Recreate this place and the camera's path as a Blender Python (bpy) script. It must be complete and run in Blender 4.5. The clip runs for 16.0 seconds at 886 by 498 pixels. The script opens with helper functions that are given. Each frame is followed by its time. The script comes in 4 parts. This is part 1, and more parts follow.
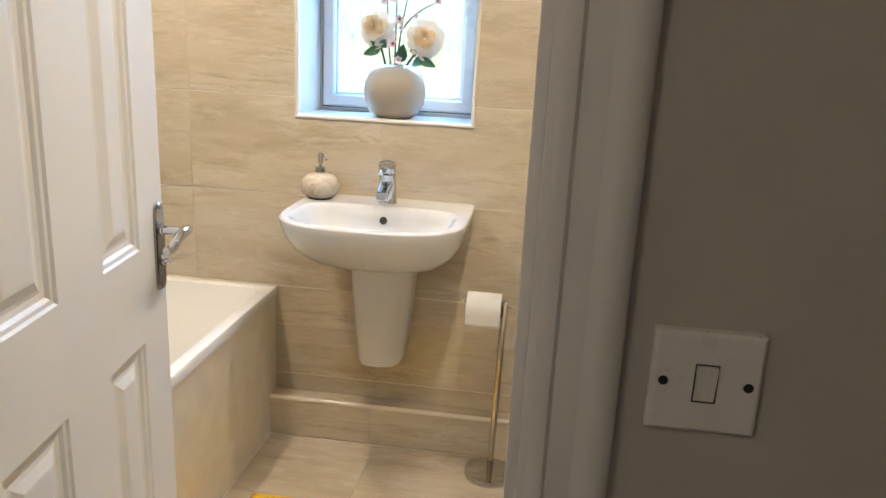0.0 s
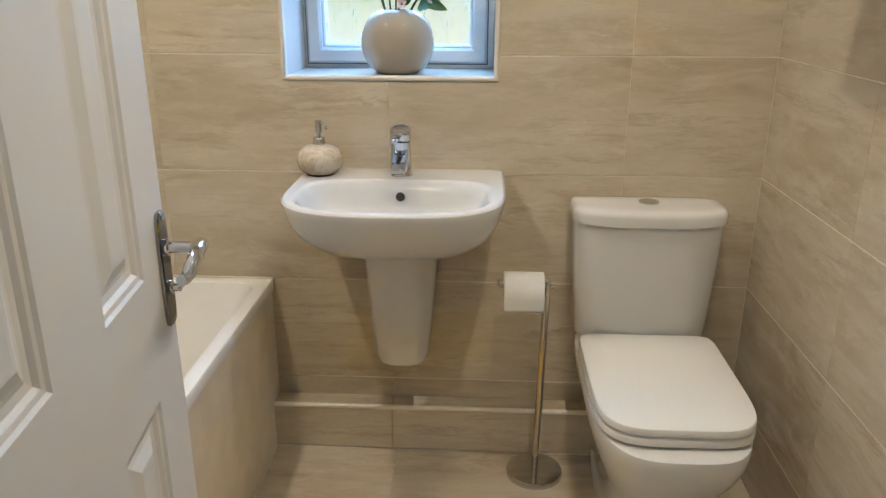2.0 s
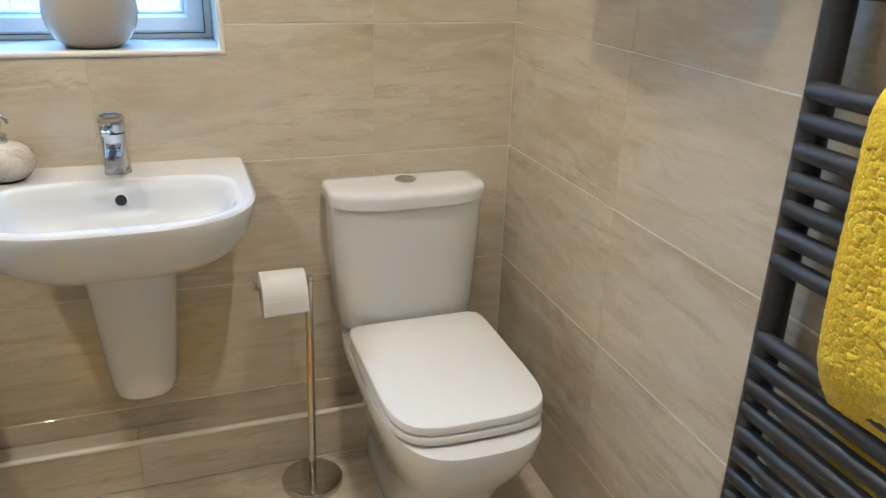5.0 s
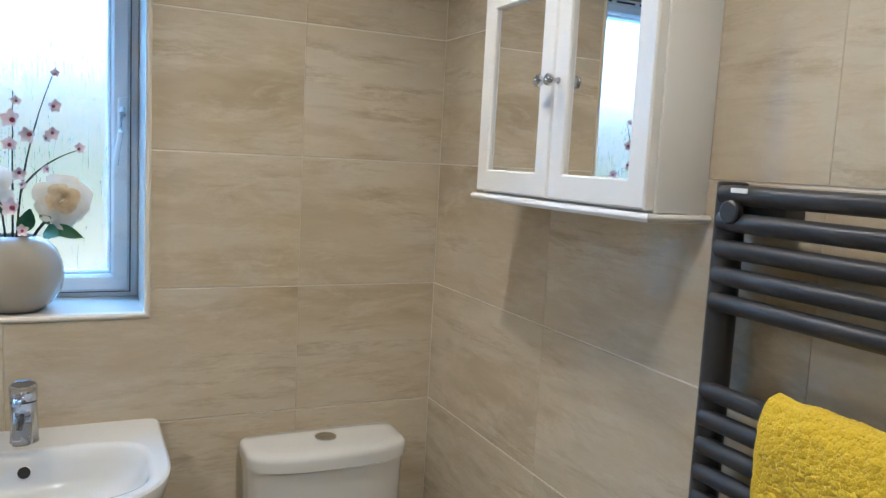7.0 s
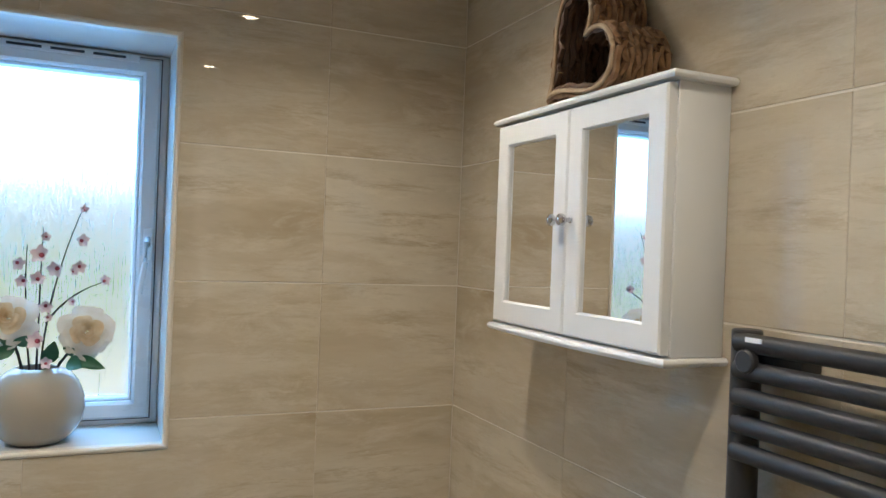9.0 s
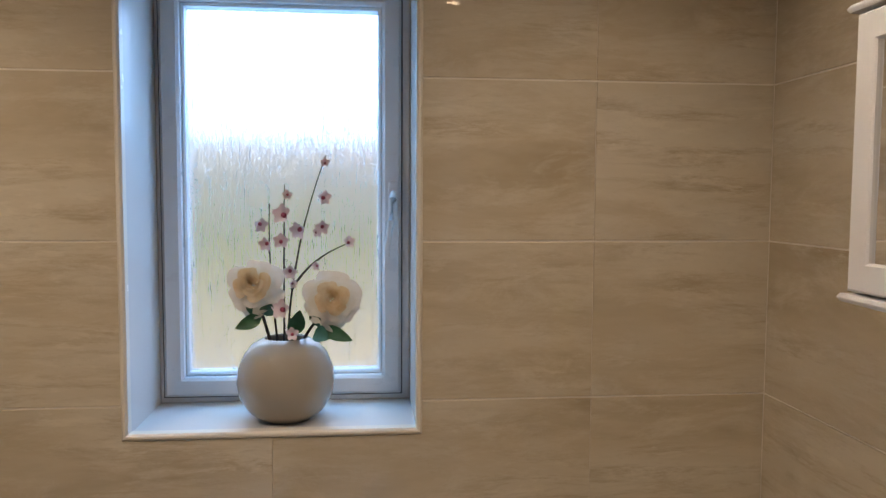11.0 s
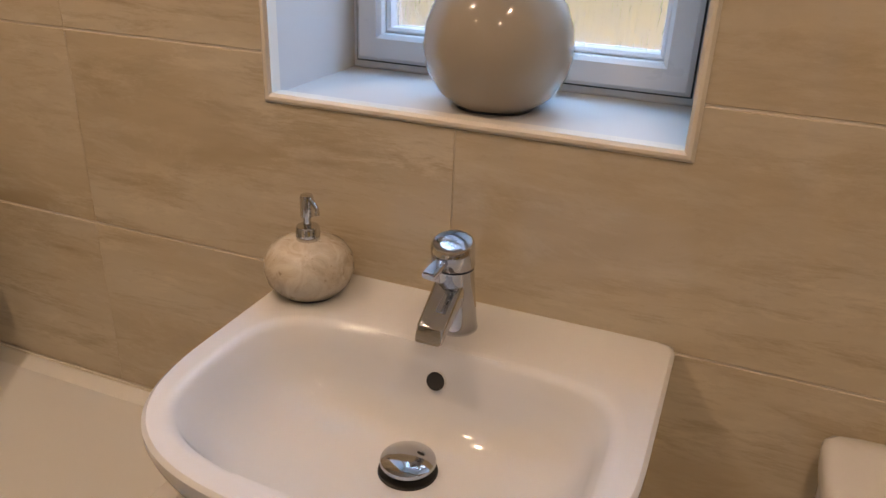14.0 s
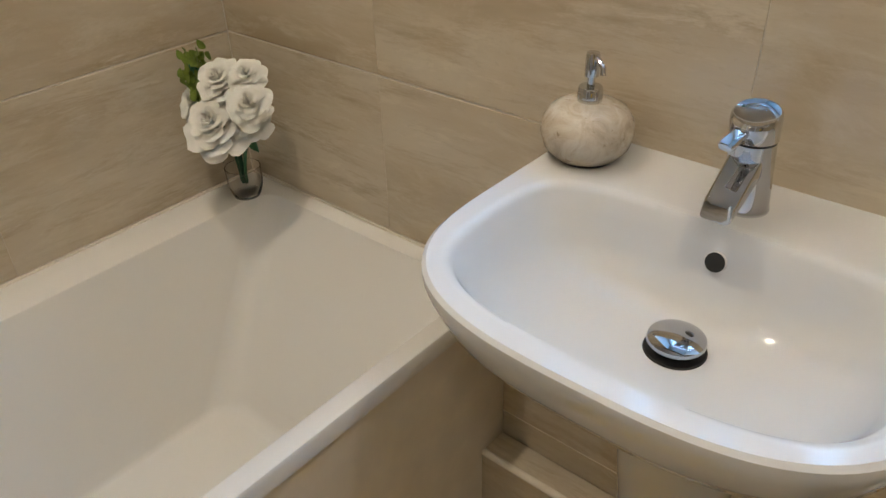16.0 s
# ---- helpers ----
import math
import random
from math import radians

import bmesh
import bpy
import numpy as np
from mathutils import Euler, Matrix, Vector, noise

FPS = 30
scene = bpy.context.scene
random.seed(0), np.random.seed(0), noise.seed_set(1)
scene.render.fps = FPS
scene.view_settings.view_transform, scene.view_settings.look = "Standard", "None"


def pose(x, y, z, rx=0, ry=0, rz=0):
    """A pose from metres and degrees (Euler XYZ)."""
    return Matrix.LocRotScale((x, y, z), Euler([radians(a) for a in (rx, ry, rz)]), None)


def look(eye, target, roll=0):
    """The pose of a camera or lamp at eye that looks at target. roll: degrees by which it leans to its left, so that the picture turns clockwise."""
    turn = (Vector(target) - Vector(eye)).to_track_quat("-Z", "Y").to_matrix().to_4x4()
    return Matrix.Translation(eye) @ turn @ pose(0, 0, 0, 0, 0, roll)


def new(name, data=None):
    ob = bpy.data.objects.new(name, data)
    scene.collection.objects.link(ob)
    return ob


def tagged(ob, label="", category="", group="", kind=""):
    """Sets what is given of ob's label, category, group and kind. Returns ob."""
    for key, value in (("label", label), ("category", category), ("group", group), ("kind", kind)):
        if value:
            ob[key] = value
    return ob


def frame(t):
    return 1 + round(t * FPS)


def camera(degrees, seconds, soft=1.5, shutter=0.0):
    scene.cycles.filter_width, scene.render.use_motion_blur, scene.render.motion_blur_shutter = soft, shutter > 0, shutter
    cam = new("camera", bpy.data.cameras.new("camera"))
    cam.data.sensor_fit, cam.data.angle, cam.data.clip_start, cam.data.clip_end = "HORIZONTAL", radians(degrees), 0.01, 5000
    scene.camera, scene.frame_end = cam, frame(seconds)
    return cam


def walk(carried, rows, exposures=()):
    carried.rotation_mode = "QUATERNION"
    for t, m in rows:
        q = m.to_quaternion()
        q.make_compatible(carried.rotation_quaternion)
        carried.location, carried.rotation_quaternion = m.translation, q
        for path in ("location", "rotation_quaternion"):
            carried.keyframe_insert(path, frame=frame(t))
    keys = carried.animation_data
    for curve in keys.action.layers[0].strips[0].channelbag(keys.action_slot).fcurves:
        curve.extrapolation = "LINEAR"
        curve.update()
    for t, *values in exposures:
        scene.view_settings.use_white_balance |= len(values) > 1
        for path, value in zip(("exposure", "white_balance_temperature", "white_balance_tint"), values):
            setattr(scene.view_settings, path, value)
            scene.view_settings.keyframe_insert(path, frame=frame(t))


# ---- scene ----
cam = camera(60.3, 16.0)
PATH = [
    (0, (0.174, 0.125, 1.274), (-0.076, 2.037, 0.743), 2.8),
    (0.5, (0.149, 0.2, 1.274), (-0.373, 2.049, 0.719), 3.2),
    (1, (0.089, 0.272, 1.269), (-0.441, 2.114, 0.696), 1.4),
    (1.3, (0.031, 0.337, 1.267), (-0.369, 2.202, 0.666), 0.1),
    (1.5, (-0.025, 0.36, 1.263), (-0.303, 2.243, 0.65), -0.2),
    (2, (-0.074, 0.424, 1.252), (-0.176, 2.311, 0.597), 0.1),
    (2.5, (-0.076, 0.51, 1.245), (-0.101, 2.389, 0.56), 0.5),
    (3, (-0.072, 0.558, 1.249), (0.052, 2.422, 0.534), 0.2),
    (3.2, (-0.125, 0.58, 1.252), (0.142, 2.423, 0.522), 0.5),
    (5.3, (-0.171, 0.636, 1.278), (0.503, 2.364, 0.532), 2.4),
    (5.5, (-0.182, 0.637, 1.291), (0.537, 2.372, 0.604), 2.7),
    (6, (-0.171, 0.634, 1.337), (0.627, 2.399, 0.839), 2.9),
    (6.5, (-0.17, 0.634, 1.358), (0.682, 2.407, 1.0), 3.0),
    (7, (-0.177, 0.624, 1.395), (0.682, 2.415, 1.165), 3.0),
    (7.5, (-0.176, 0.612, 1.427), (0.685, 2.415, 1.335), 2.8),
    (8, (-0.176, 0.607, 1.445), (0.686, 2.411, 1.447), 2.8),
    (8.2, (-0.179, 0.606, 1.454), (0.685, 2.41, 1.483), 2.8),
    (10.3, (-0.146, 0.757, 1.482), (0.316, 2.702, 1.414), 0.2),
    (10.5, (-0.139, 0.808, 1.481), (0.239, 2.77, 1.412), 0.1),
    (11, (-0.143, 0.948, 1.469), (0.055, 2.933, 1.332), 0.3),
    (11.5, (-0.165, 1.096, 1.432), (-0.112, 3.076, 1.149), 0.5),
    (12, (-0.108, 1.238, 1.386), (-0.253, 3.187, 0.959), 1.1),
    (12.5, (-0.053, 1.324, 1.322), (-0.323, 3.211, 0.717), 1.4),
    (13, (-0.048, 1.413, 1.297), (-0.363, 3.255, 0.585), 1.6),
    (13.5, (-0.055, 1.483, 1.294), (-0.464, 3.286, 0.53), 1.2),
    (14, (-0.003, 1.52, 1.274), (-0.663, 3.213, 0.439), 2.2),
    (14.5, (0.044, 1.511, 1.231), (-0.763, 3.079, 0.287), 3.4),
    (15, (0.037, 1.51, 1.236), (-0.962, 2.907, 0.212), -0.8),
    (15.5, (-0.015, 1.511, 1.246), (-1.14, 2.781, 0.187), -3.0),
    (16, (-0.051, 1.508, 1.239), (-1.15, 2.764, 0.137), -1.9),
]
walk(cam, [(t, look(eye, target, roll)) for t, eye, target, roll in PATH],
     exposures=[(0.0, -0.8, 7600, 14), (0.5, -1.25, 7600, 12), (2.0, -1.32, 7350, 11), (3.0, -1.22, 7200, 11), (5.5, -1.05, 6500, 10), (6.0, -1.25, 6400, 10), (8.0, -1.5, 6550, 9), (10.5, -2.0, 8000, 17),
                (11.0, -2.15, 8500, 22), (12.5, -2.25, 10300, 30), (14.0, -2.05, 10400, 31), (14.5, -1.93, 9200, 22), (15.0, -1.77, 8700, 19), (16.0, -1.75, 7600, 13)])

# ---- plan, in metres ----
EAST, WEST, NORTH, SOUTH = 0.63, -1.322, 2.35, 0.76     # tiled faces of the bathroom
HALL_FACE, CEIL = 0.665, 2.13
JAMB_W, JAMB_E = -0.455, 0.171                            # clear door opening
DOOR_TOP = 2.0
WIN_W, WIN_E, WIN_B, WIN_T = -0.574, -0.052, 1.033, 1.914
PANE_Y = 2.606
ROWS_Z = [-0.106 + 0.2985 * k for k in range(0, 10)]     # tile courses

# ---- world and lamps ----
world = bpy.data.worlds.new("sky_world")
scene.world = world
world.use_nodes = True
wn = world.node_tree
sky = wn.nodes.new("ShaderNodeTexSky")
sky.sky_type, sky.sun_disc = "NISHITA", False
sky.sun_elevation, sky.sun_rotation = radians(40), radians(200)
wn.nodes["Background"].inputs["Strength"].default_value = 0.06
wn.links.new(sky.outputs["Color"], wn.nodes["Background"].inputs["Color"])

LAMP_COLOUR = (1.0, 0.96, 0.88)
DOWNLIGHTS = [(0.18, 1.83, 56.0), (-0.90, 1.83, 88.0), (0.15, 1.12, 62.0), (-0.90, 1.12, 14.0)]
for lx, ly, watts in DOWNLIGHTS:
    ld = bpy.data.lights.new("downlight_lamp", "SPOT")
    ld.energy, ld.color, ld.shadow_soft_size = watts, LAMP_COLOUR, 0.024
    ld.spot_size, ld.spot_blend = radians(146), 1.0
    lo = new("downlight_lamp", ld)
    lo.location = (lx, ly, CEIL - 0.012)
sky_lamp = bpy.data.lights.new("window_sky", "AREA")
sky_lamp.shape, sky_lamp.size, sky_lamp.size_y = "RECTANGLE", 1.3, 1.0
sky_lamp.energy, sky_lamp.color = 185.0, (0.06, 0.42, 1.0)
new("window_sky", sky_lamp).matrix_world = look((-0.31, 3.02, 2.13), (-0.31, 2.0, 2.0))
hall_lamp = bpy.data.lights.new("hall_lamp", "POINT")
hall_lamp.energy, hall_lamp.color, hall_lamp.shadow_soft_size = 13.0, (1.0, 0.93, 0.85), 0.09
new("hall_lamp", hall_lamp).location = (-0.55, -0.75, 2.0)


# ---- materials ----
def material(name, colour=(0.8, 0.8, 0.8), rough=0.5, metal=0.0, **extra):
    m = bpy.data.materials.new(name)
    m.use_nodes = True
    p = m.node_tree.nodes["Principled BSDF"]
    p.inputs["Base Color"].default_value = (*colour, 1)
    p.inputs["Roughness"].default_value = rough
    p.inputs["Metallic"].default_value = metal
    for key, value in extra.items():
        p.inputs[key.replace("_", " ")].default_value = value
    return m


class Nodes:
    """Short hand for wiring one material's nodes."""

    def __init__(self, m):
        self.t = m.node_tree
        self.p = self.t.nodes["Principled BSDF"]

    def add(self, kind, **values):
        n = self.t.nodes.new(kind)
        for k, v in values.items():
            n.inputs[k.replace("_", " ")].default_value = v
        return n

    def link(self, a, b):
        self.t.links.new(a, b)

    def coords(self, scale=(1, 1, 1), use="Object", shift=False):
        c = self.t.nodes.new("ShaderNodeTexCoord")
        mp = self.t.nodes.new("ShaderNodeMapping")
        mp.inputs["Scale"].default_value = scale
        self.link(c.outputs[use], mp.inputs["Vector"])
        if shift:
            info = self.t.nodes.new("ShaderNodeObjectInfo")
            comb = self.t.nodes.new("ShaderNodeCombineXYZ")
            mul = self.t.nodes.new("ShaderNodeMath")
            mul.operation = "MULTIPLY"
            mul.inputs[1].default_value = 57.0
            self.link(info.outputs["Random"], mul.inputs[0])
            for i in range(3):
                self.link(mul.outputs[0], comb.inputs[i])
            self.link(comb.outputs[0], mp.inputs["Location"])
        return mp.outputs["Vector"]

    def noise(self, vec, scale, detail=4.0, rough=0.55, warp=0.0):
        n = self.add("ShaderNodeTexNoise", Scale=scale, Detail=detail, Roughness=rough, Distortion=warp)
        self.link(vec, n.inputs["Vector"])
        return n.outputs["Fac"]

    def ramp(self, fac, stops):
        r = self.t.nodes.new("ShaderNodeValToRGB")
        e = r.color_ramp.elements
        while len(e) < len(stops):
            e.new(0.5)
        for el, (pos, col) in zip(e, stops):
            el.position, el.color = pos, (*col, 1) if len(col) == 3 else col
        self.link(fac, r.inputs["Fac"])
        return r.outputs["Color"]

    def mix(self, fac, a, b, mode="MIX"):
        n = self.t.nodes.new("ShaderNodeMix")
        n.data_type, n.blend_type = "RGBA", mode
        for sock, v in ((n.inputs["Factor"], fac), (n.inputs["A"], a), (n.inputs["B"], b)):
            if isinstance(v, (int, float)):
                sock.default_value = v
            elif isinstance(v, tuple):
                sock.default_value = (*v, 1)
            else:
                self.link(v, sock)
        return n.outputs["Result"]

    def bump(self, height, strength=0.2, distance=0.002):
        b = self.add("ShaderNodeBump", Strength=strength, Distance=distance)
        self.link(height, b.inputs["Height"])
        self.link(b.outputs["Normal"], self.p.inputs["Normal"])

    def colour(self, out):
        self.link(out, self.p.inputs["Base Color"])

    def rough(self, fac, lo, hi):
        m = self.t.nodes.new("ShaderNodeMapRange")
        m.inputs["To Min"].default_value, m.inputs["To Max"].default_value = lo, hi
        self.link(fac, m.inputs["Value"])
        self.link(m.outputs["Result"], self.p.inputs["Roughness"])


def mat_tile(name, base, dark, light, gloss):
    """Vein-cut travertine look: bands and broken streaks along the tile's length."""
    m = material(name, base, gloss, IOR=1.58)
    n = Nodes(m)
    broad = n.noise(n.coords((1.2, 4.6, 3.0), shift=True), 1.0, 5.0, 0.62, 0.3)
    c = n.ramp(broad, [(0.30, dark), (0.48, base), (0.70, light)])
    patch = n.noise(n.coords((5.0, 14.0, 5.0), shift=True), 1.0, 8.0, 0.70, 0.4)
    c = n.mix(n.ramp(patch, [(0.47, (0, 0, 0)), (0.64, (0.80, 0.80, 0.80))]), c, light)
    where = n.ramp(n.noise(n.coords((1.6, 7.0, 3.0), shift=True), 1.0, 3.0, 0.5, 0.6), [(0.40, (0.12, 0.12, 0.12)), (0.60, (1, 1, 1))])
    wisp = n.noise(n.coords((4.0, 26.0, 9.0), shift=True), 1.0, 9.0, 0.76, 0.3)
    c = n.mix(n.mix(1.0, n.ramp(wisp, [(0.49, (0, 0, 0)), (0.66, (0.75, 0.75, 0.75))]), where, "MULTIPLY"), c, (0.86 * dark[0], 0.82 * dark[1], 0.76 * dark[2]))
    chip = n.noise(n.coords((9.0, 38.0, 9.0), shift=True), 1.0, 8.0, 0.74, 0.3)
    c = n.mix(n.mix(1.0, n.ramp(chip, [(0.53, (0, 0, 0)), (0.63, (0.70, 0.70, 0.70))]), where, "MULTIPLY"), c, tuple(min(1, 1.08 * v) for v in light))
    pits = n.noise(n.coords((60.0, 110.0, 60.0), shift=True), 1.0, 4.0, 0.6)
    c = n.mix(n.ramp(pits, [(0.62, (0, 0, 0)), (0.72, (0.22, 0.22, 0.22))]), c, dark)
    n.colour(c)
    n.rough(patch, gloss * 0.8, gloss * 1.35)
    n.bump(n.noise(n.coords((6.0, 8.0, 6.0), shift=True), 1.0, 2.0), 0.018, 0.002)
    return m


MAT_TILE = mat_tile("travertine_tile", (0.56, 0.475, 0.355), (0.44, 0.355, 0.245), (0.63, 0.56, 0.445), 0.022)
MAT_FLOOR_TILE = mat_tile("floor_tile", (0.56, 0.48, 0.37), (0.45, 0.37, 0.27), (0.64, 0.57, 0.46), 0.14)


def speckled(name, base, rough, vary=0.06, scale=30.0, bump=0.05, metal=0.0, **extra):
    """A plain finish with faint mottling and fine relief."""
    m = material(name, base, rough, metal, **extra)
    n = Nodes(m)
    v = n.coords()
    f = n.noise(v, scale * 0.15, 3.0)
    n.colour(n.ramp(f, [(0.3, tuple(max(0, b * (1 - vary)) for b in base)), (0.7, tuple(min(1, b * (1 + vary)) for b in base))]))
    n.rough(n.noise(v, scale, 3.0), rough * 0.85, min(1, rough * 1.2))
    n.bump(n.noise(v, scale * 6, 3.0), bump, 0.0006)
    return m


MAT_GROUT = speckled("grout", (0.74, 0.68, 0.59), 0.75, 0.06, 80, 0.2)
MAT_TRIM = speckled("tile_trim", (0.76, 0.70, 0.60), 0.25, 0.03, 20, 0.02)
MAT_CERAMIC = speckled("white_ceramic", (0.70, 0.695, 0.68), 0.05, 0.012, 6, 0.006, Coat_Weight=0.4)
MAT_SEAT = speckled("seat_plastic", (0.79, 0.78, 0.75), 0.16, 0.012, 10, 0.01)
MAT_ACRYLIC = speckled("white_acrylic", (0.80, 0.785, 0.75), 0.14, 0.015, 8, 0.008)
MAT_UPVC = speckled("white_upvc", (0.74, 0.75, 0.76), 0.28, 0.02, 20, 0.02)
MAT_SILL = speckled("sill_tile", (0.62, 0.61, 0.585), 0.20, 0.03, 12, 0.02)
MAT_PAINT = speckled("door_paint", (0.80, 0.79, 0.77), 0.32, 0.015, 40, 0.05)
MAT_CABINET = speckled("cabinet_paint", (0.83, 0.82, 0.80), 0.36, 0.015, 40, 0.05)
MAT_WALL_PAINT = speckled("hall_paint", (0.52, 0.49, 0.45), 0.8, 0.03, 60, 0.25)
MAT_CEILING = speckled("ceiling_paint", (0.84, 0.83, 0.81), 0.85, 0.015, 40, 0.1)
MAT_SWITCH = speckled("switch_plastic", (0.78, 0.77, 0.75), 0.28, 0.015, 40, 0.02)
MAT_CARPET = speckled("hall_carpet", (0.30, 0.27, 0.24), 0.95, 0.2, 200, 0.8)
MAT_CHROME = material("chrome", (0.66, 0.67, 0.69), 0.05, 1.0)
MAT_BRUSHED = material("brushed_steel", (0.60, 0.59, 0.57), 0.16, 1.0)
MAT_HANDLE = material("handle_metal", (0.32, 0.32, 0.33), 0.14, 1.0)
MAT_ANTHRACITE = speckled("anthracite_paint", (0.024, 0.024, 0.027), 0.38, 0.08, 120, 0.15)
# near-black: the shade of small recesses, put into the colour
MAT_DARK = material("recess_shade", (0.012, 0.011, 0.010), 0.6)
MAT_SEAL = material("black_seal", (0.03, 0.03, 0.035), 0.5)
MAT_MIRROR = material("mirror_glass", (0.92, 0.92, 0.92), 0.008, 1.0)
MAT_VASE = speckled("glazed_stoneware", (0.37, 0.32, 0.26), 0.12, 0.03, 8, 0.01, Coat_Weight=0.5)
MAT_PAPER = speckled("tissue_paper", (0.86, 0.85, 0.82), 0.95, 0.02, 150, 0.5)
MAT_LABEL = material("white_label", (0.85, 0.86, 0.88), 0.5)
MAT_STEM = speckled("dark_stem", (0.035, 0.022, 0.020), 0.6, 0.3, 200, 0.4)
MAT_BRASS_POLE = material("polished_pole", (0.56, 0.51, 0.43), 0.12, 1.0)


def mat_stone():
    m = material("soap_stone", (0.62, 0.54, 0.43), 0.16)
    n = Nodes(m)
    v = n.coords((1, 1, 1))
    a = n.noise(v, 28.0, 6.0, 0.6, 1.5)
    c = n.ramp(a, [(0.25, (0.40, 0.32, 0.23)), (0.46, (0.55, 0.46, 0.35)), (0.62, (0.64, 0.57, 0.46)), (0.8, (0.50, 0.41, 0.30))])
    fleck = n.noise(v, 75.0, 5.0, 0.65, 0.6)
    n.colour(n.mix(n.ramp(fleck, [(0.62, (0, 0, 0)), (0.70, (0.8, 0.8, 0.8))]), c, (0.27, 0.19, 0.12)))
    n.bump(n.noise(v, 260.0, 3.0), 0.06, 0.0006)
    return m


def mat_towel(name, base, dark):
    m = material(name, base, 0.95, Sheen_Weight=0.15, Sheen_Roughness=0.4)
    n = Nodes(m)
    v = n.coords()
    f = n.noise(v, 330.0, 3.0, 0.6)
    n.colour(n.mix(n.ramp(n.noise(v, 20.0, 2.0), [(0.3, (0, 0, 0)), (0.7, (0.3, 0.3, 0.3))]), n.ramp(f, [(0.35, dark), (0.62, base)]), tuple(min(1, 1.15 * b) for b in base)))
    n.bump(f, 0.9, 0.0025)
    return m


def mat_petal(name, inner, outer, rough=0.7):
    m = material(name, outer, rough, Subsurface_Weight=0.0)
    n = Nodes(m)
    v = n.coords()
    n.colour(n.ramp(n.noise(v, 60.0, 3.0), [(0.3, inner), (0.7, outer)]))
    n.bump(n.noise(v, 300.0, 2.0), 0.1, 0.0006)
    return m


MAT_STONE = mat_stone()
MAT_TOWEL = mat_towel("yellow_terry", (0.84, 0.58, 0.045), (0.70, 0.44, 0.025))
MAT_MAT = mat_towel("yellow_bath_mat", (0.82, 0.52, 0.03), (0.60, 0.34, 0.015))
MAT_ROSE_OUT = mat_petal("cream_petal", (0.78, 0.74, 0.66), (0.84, 0.82, 0.78))
MAT_ROSE_IN = mat_petal("amber_petal", (0.66, 0.47, 0.27), (0.78, 0.65, 0.47))
MAT_WHITE_ROSE = mat_petal("white_petal", (0.82, 0.81, 0.74), (0.88, 0.87, 0.82))
MAT_BLOSSOM = mat_petal("pink_petal", (0.80, 0.66, 0.74), (0.86, 0.80, 0.85))
MAT_BLOSSOM_HEART = mat_petal("crimson_heart", (0.30, 0.05, 0.10), (0.42, 0.09, 0.15))
MAT_LEAF = mat_petal("rose_leaf", (0.02, 0.11, 0.055), (0.035, 0.16, 0.08), 0.45)
MAT_LIME = mat_petal("lime_leaf", (0.10, 0.17, 0.02), (0.22, 0.30, 0.05), 0.55)
MAT_WICKER = mat_petal("brown_wicker", (0.16, 0.075, 0.03), (0.30, 0.16, 0.07), 0.6)
# the same wicker darkened: shade inside the basket, put into the colour
MAT_WICKER_SHADED = mat_petal("shaded_wicker", (0.055, 0.026, 0.012), (0.11, 0.052, 0.024), 0.6)
MAT_ROPE = mat_petal("pale_rope", (0.34, 0.23, 0.14), (0.46, 0.34, 0.22), 0.8)


def mat_glass(name, rough=0.0, tint=(1, 1, 1)):
    return material(name, tint, rough, Transmission_Weight=1.0, IOR=1.47)


MAT_CLEAR = mat_glass("clear_glass")
MAT_PANE = mat_glass("obscure_glass", 0.16)
pn = Nodes(MAT_PANE)
run = pn.noise(pn.coords((190.0, 20.0, 12.0)), 1.0, 3.0, 0.6, 0.8)
pn.bump(run, 1.0, 0.008)


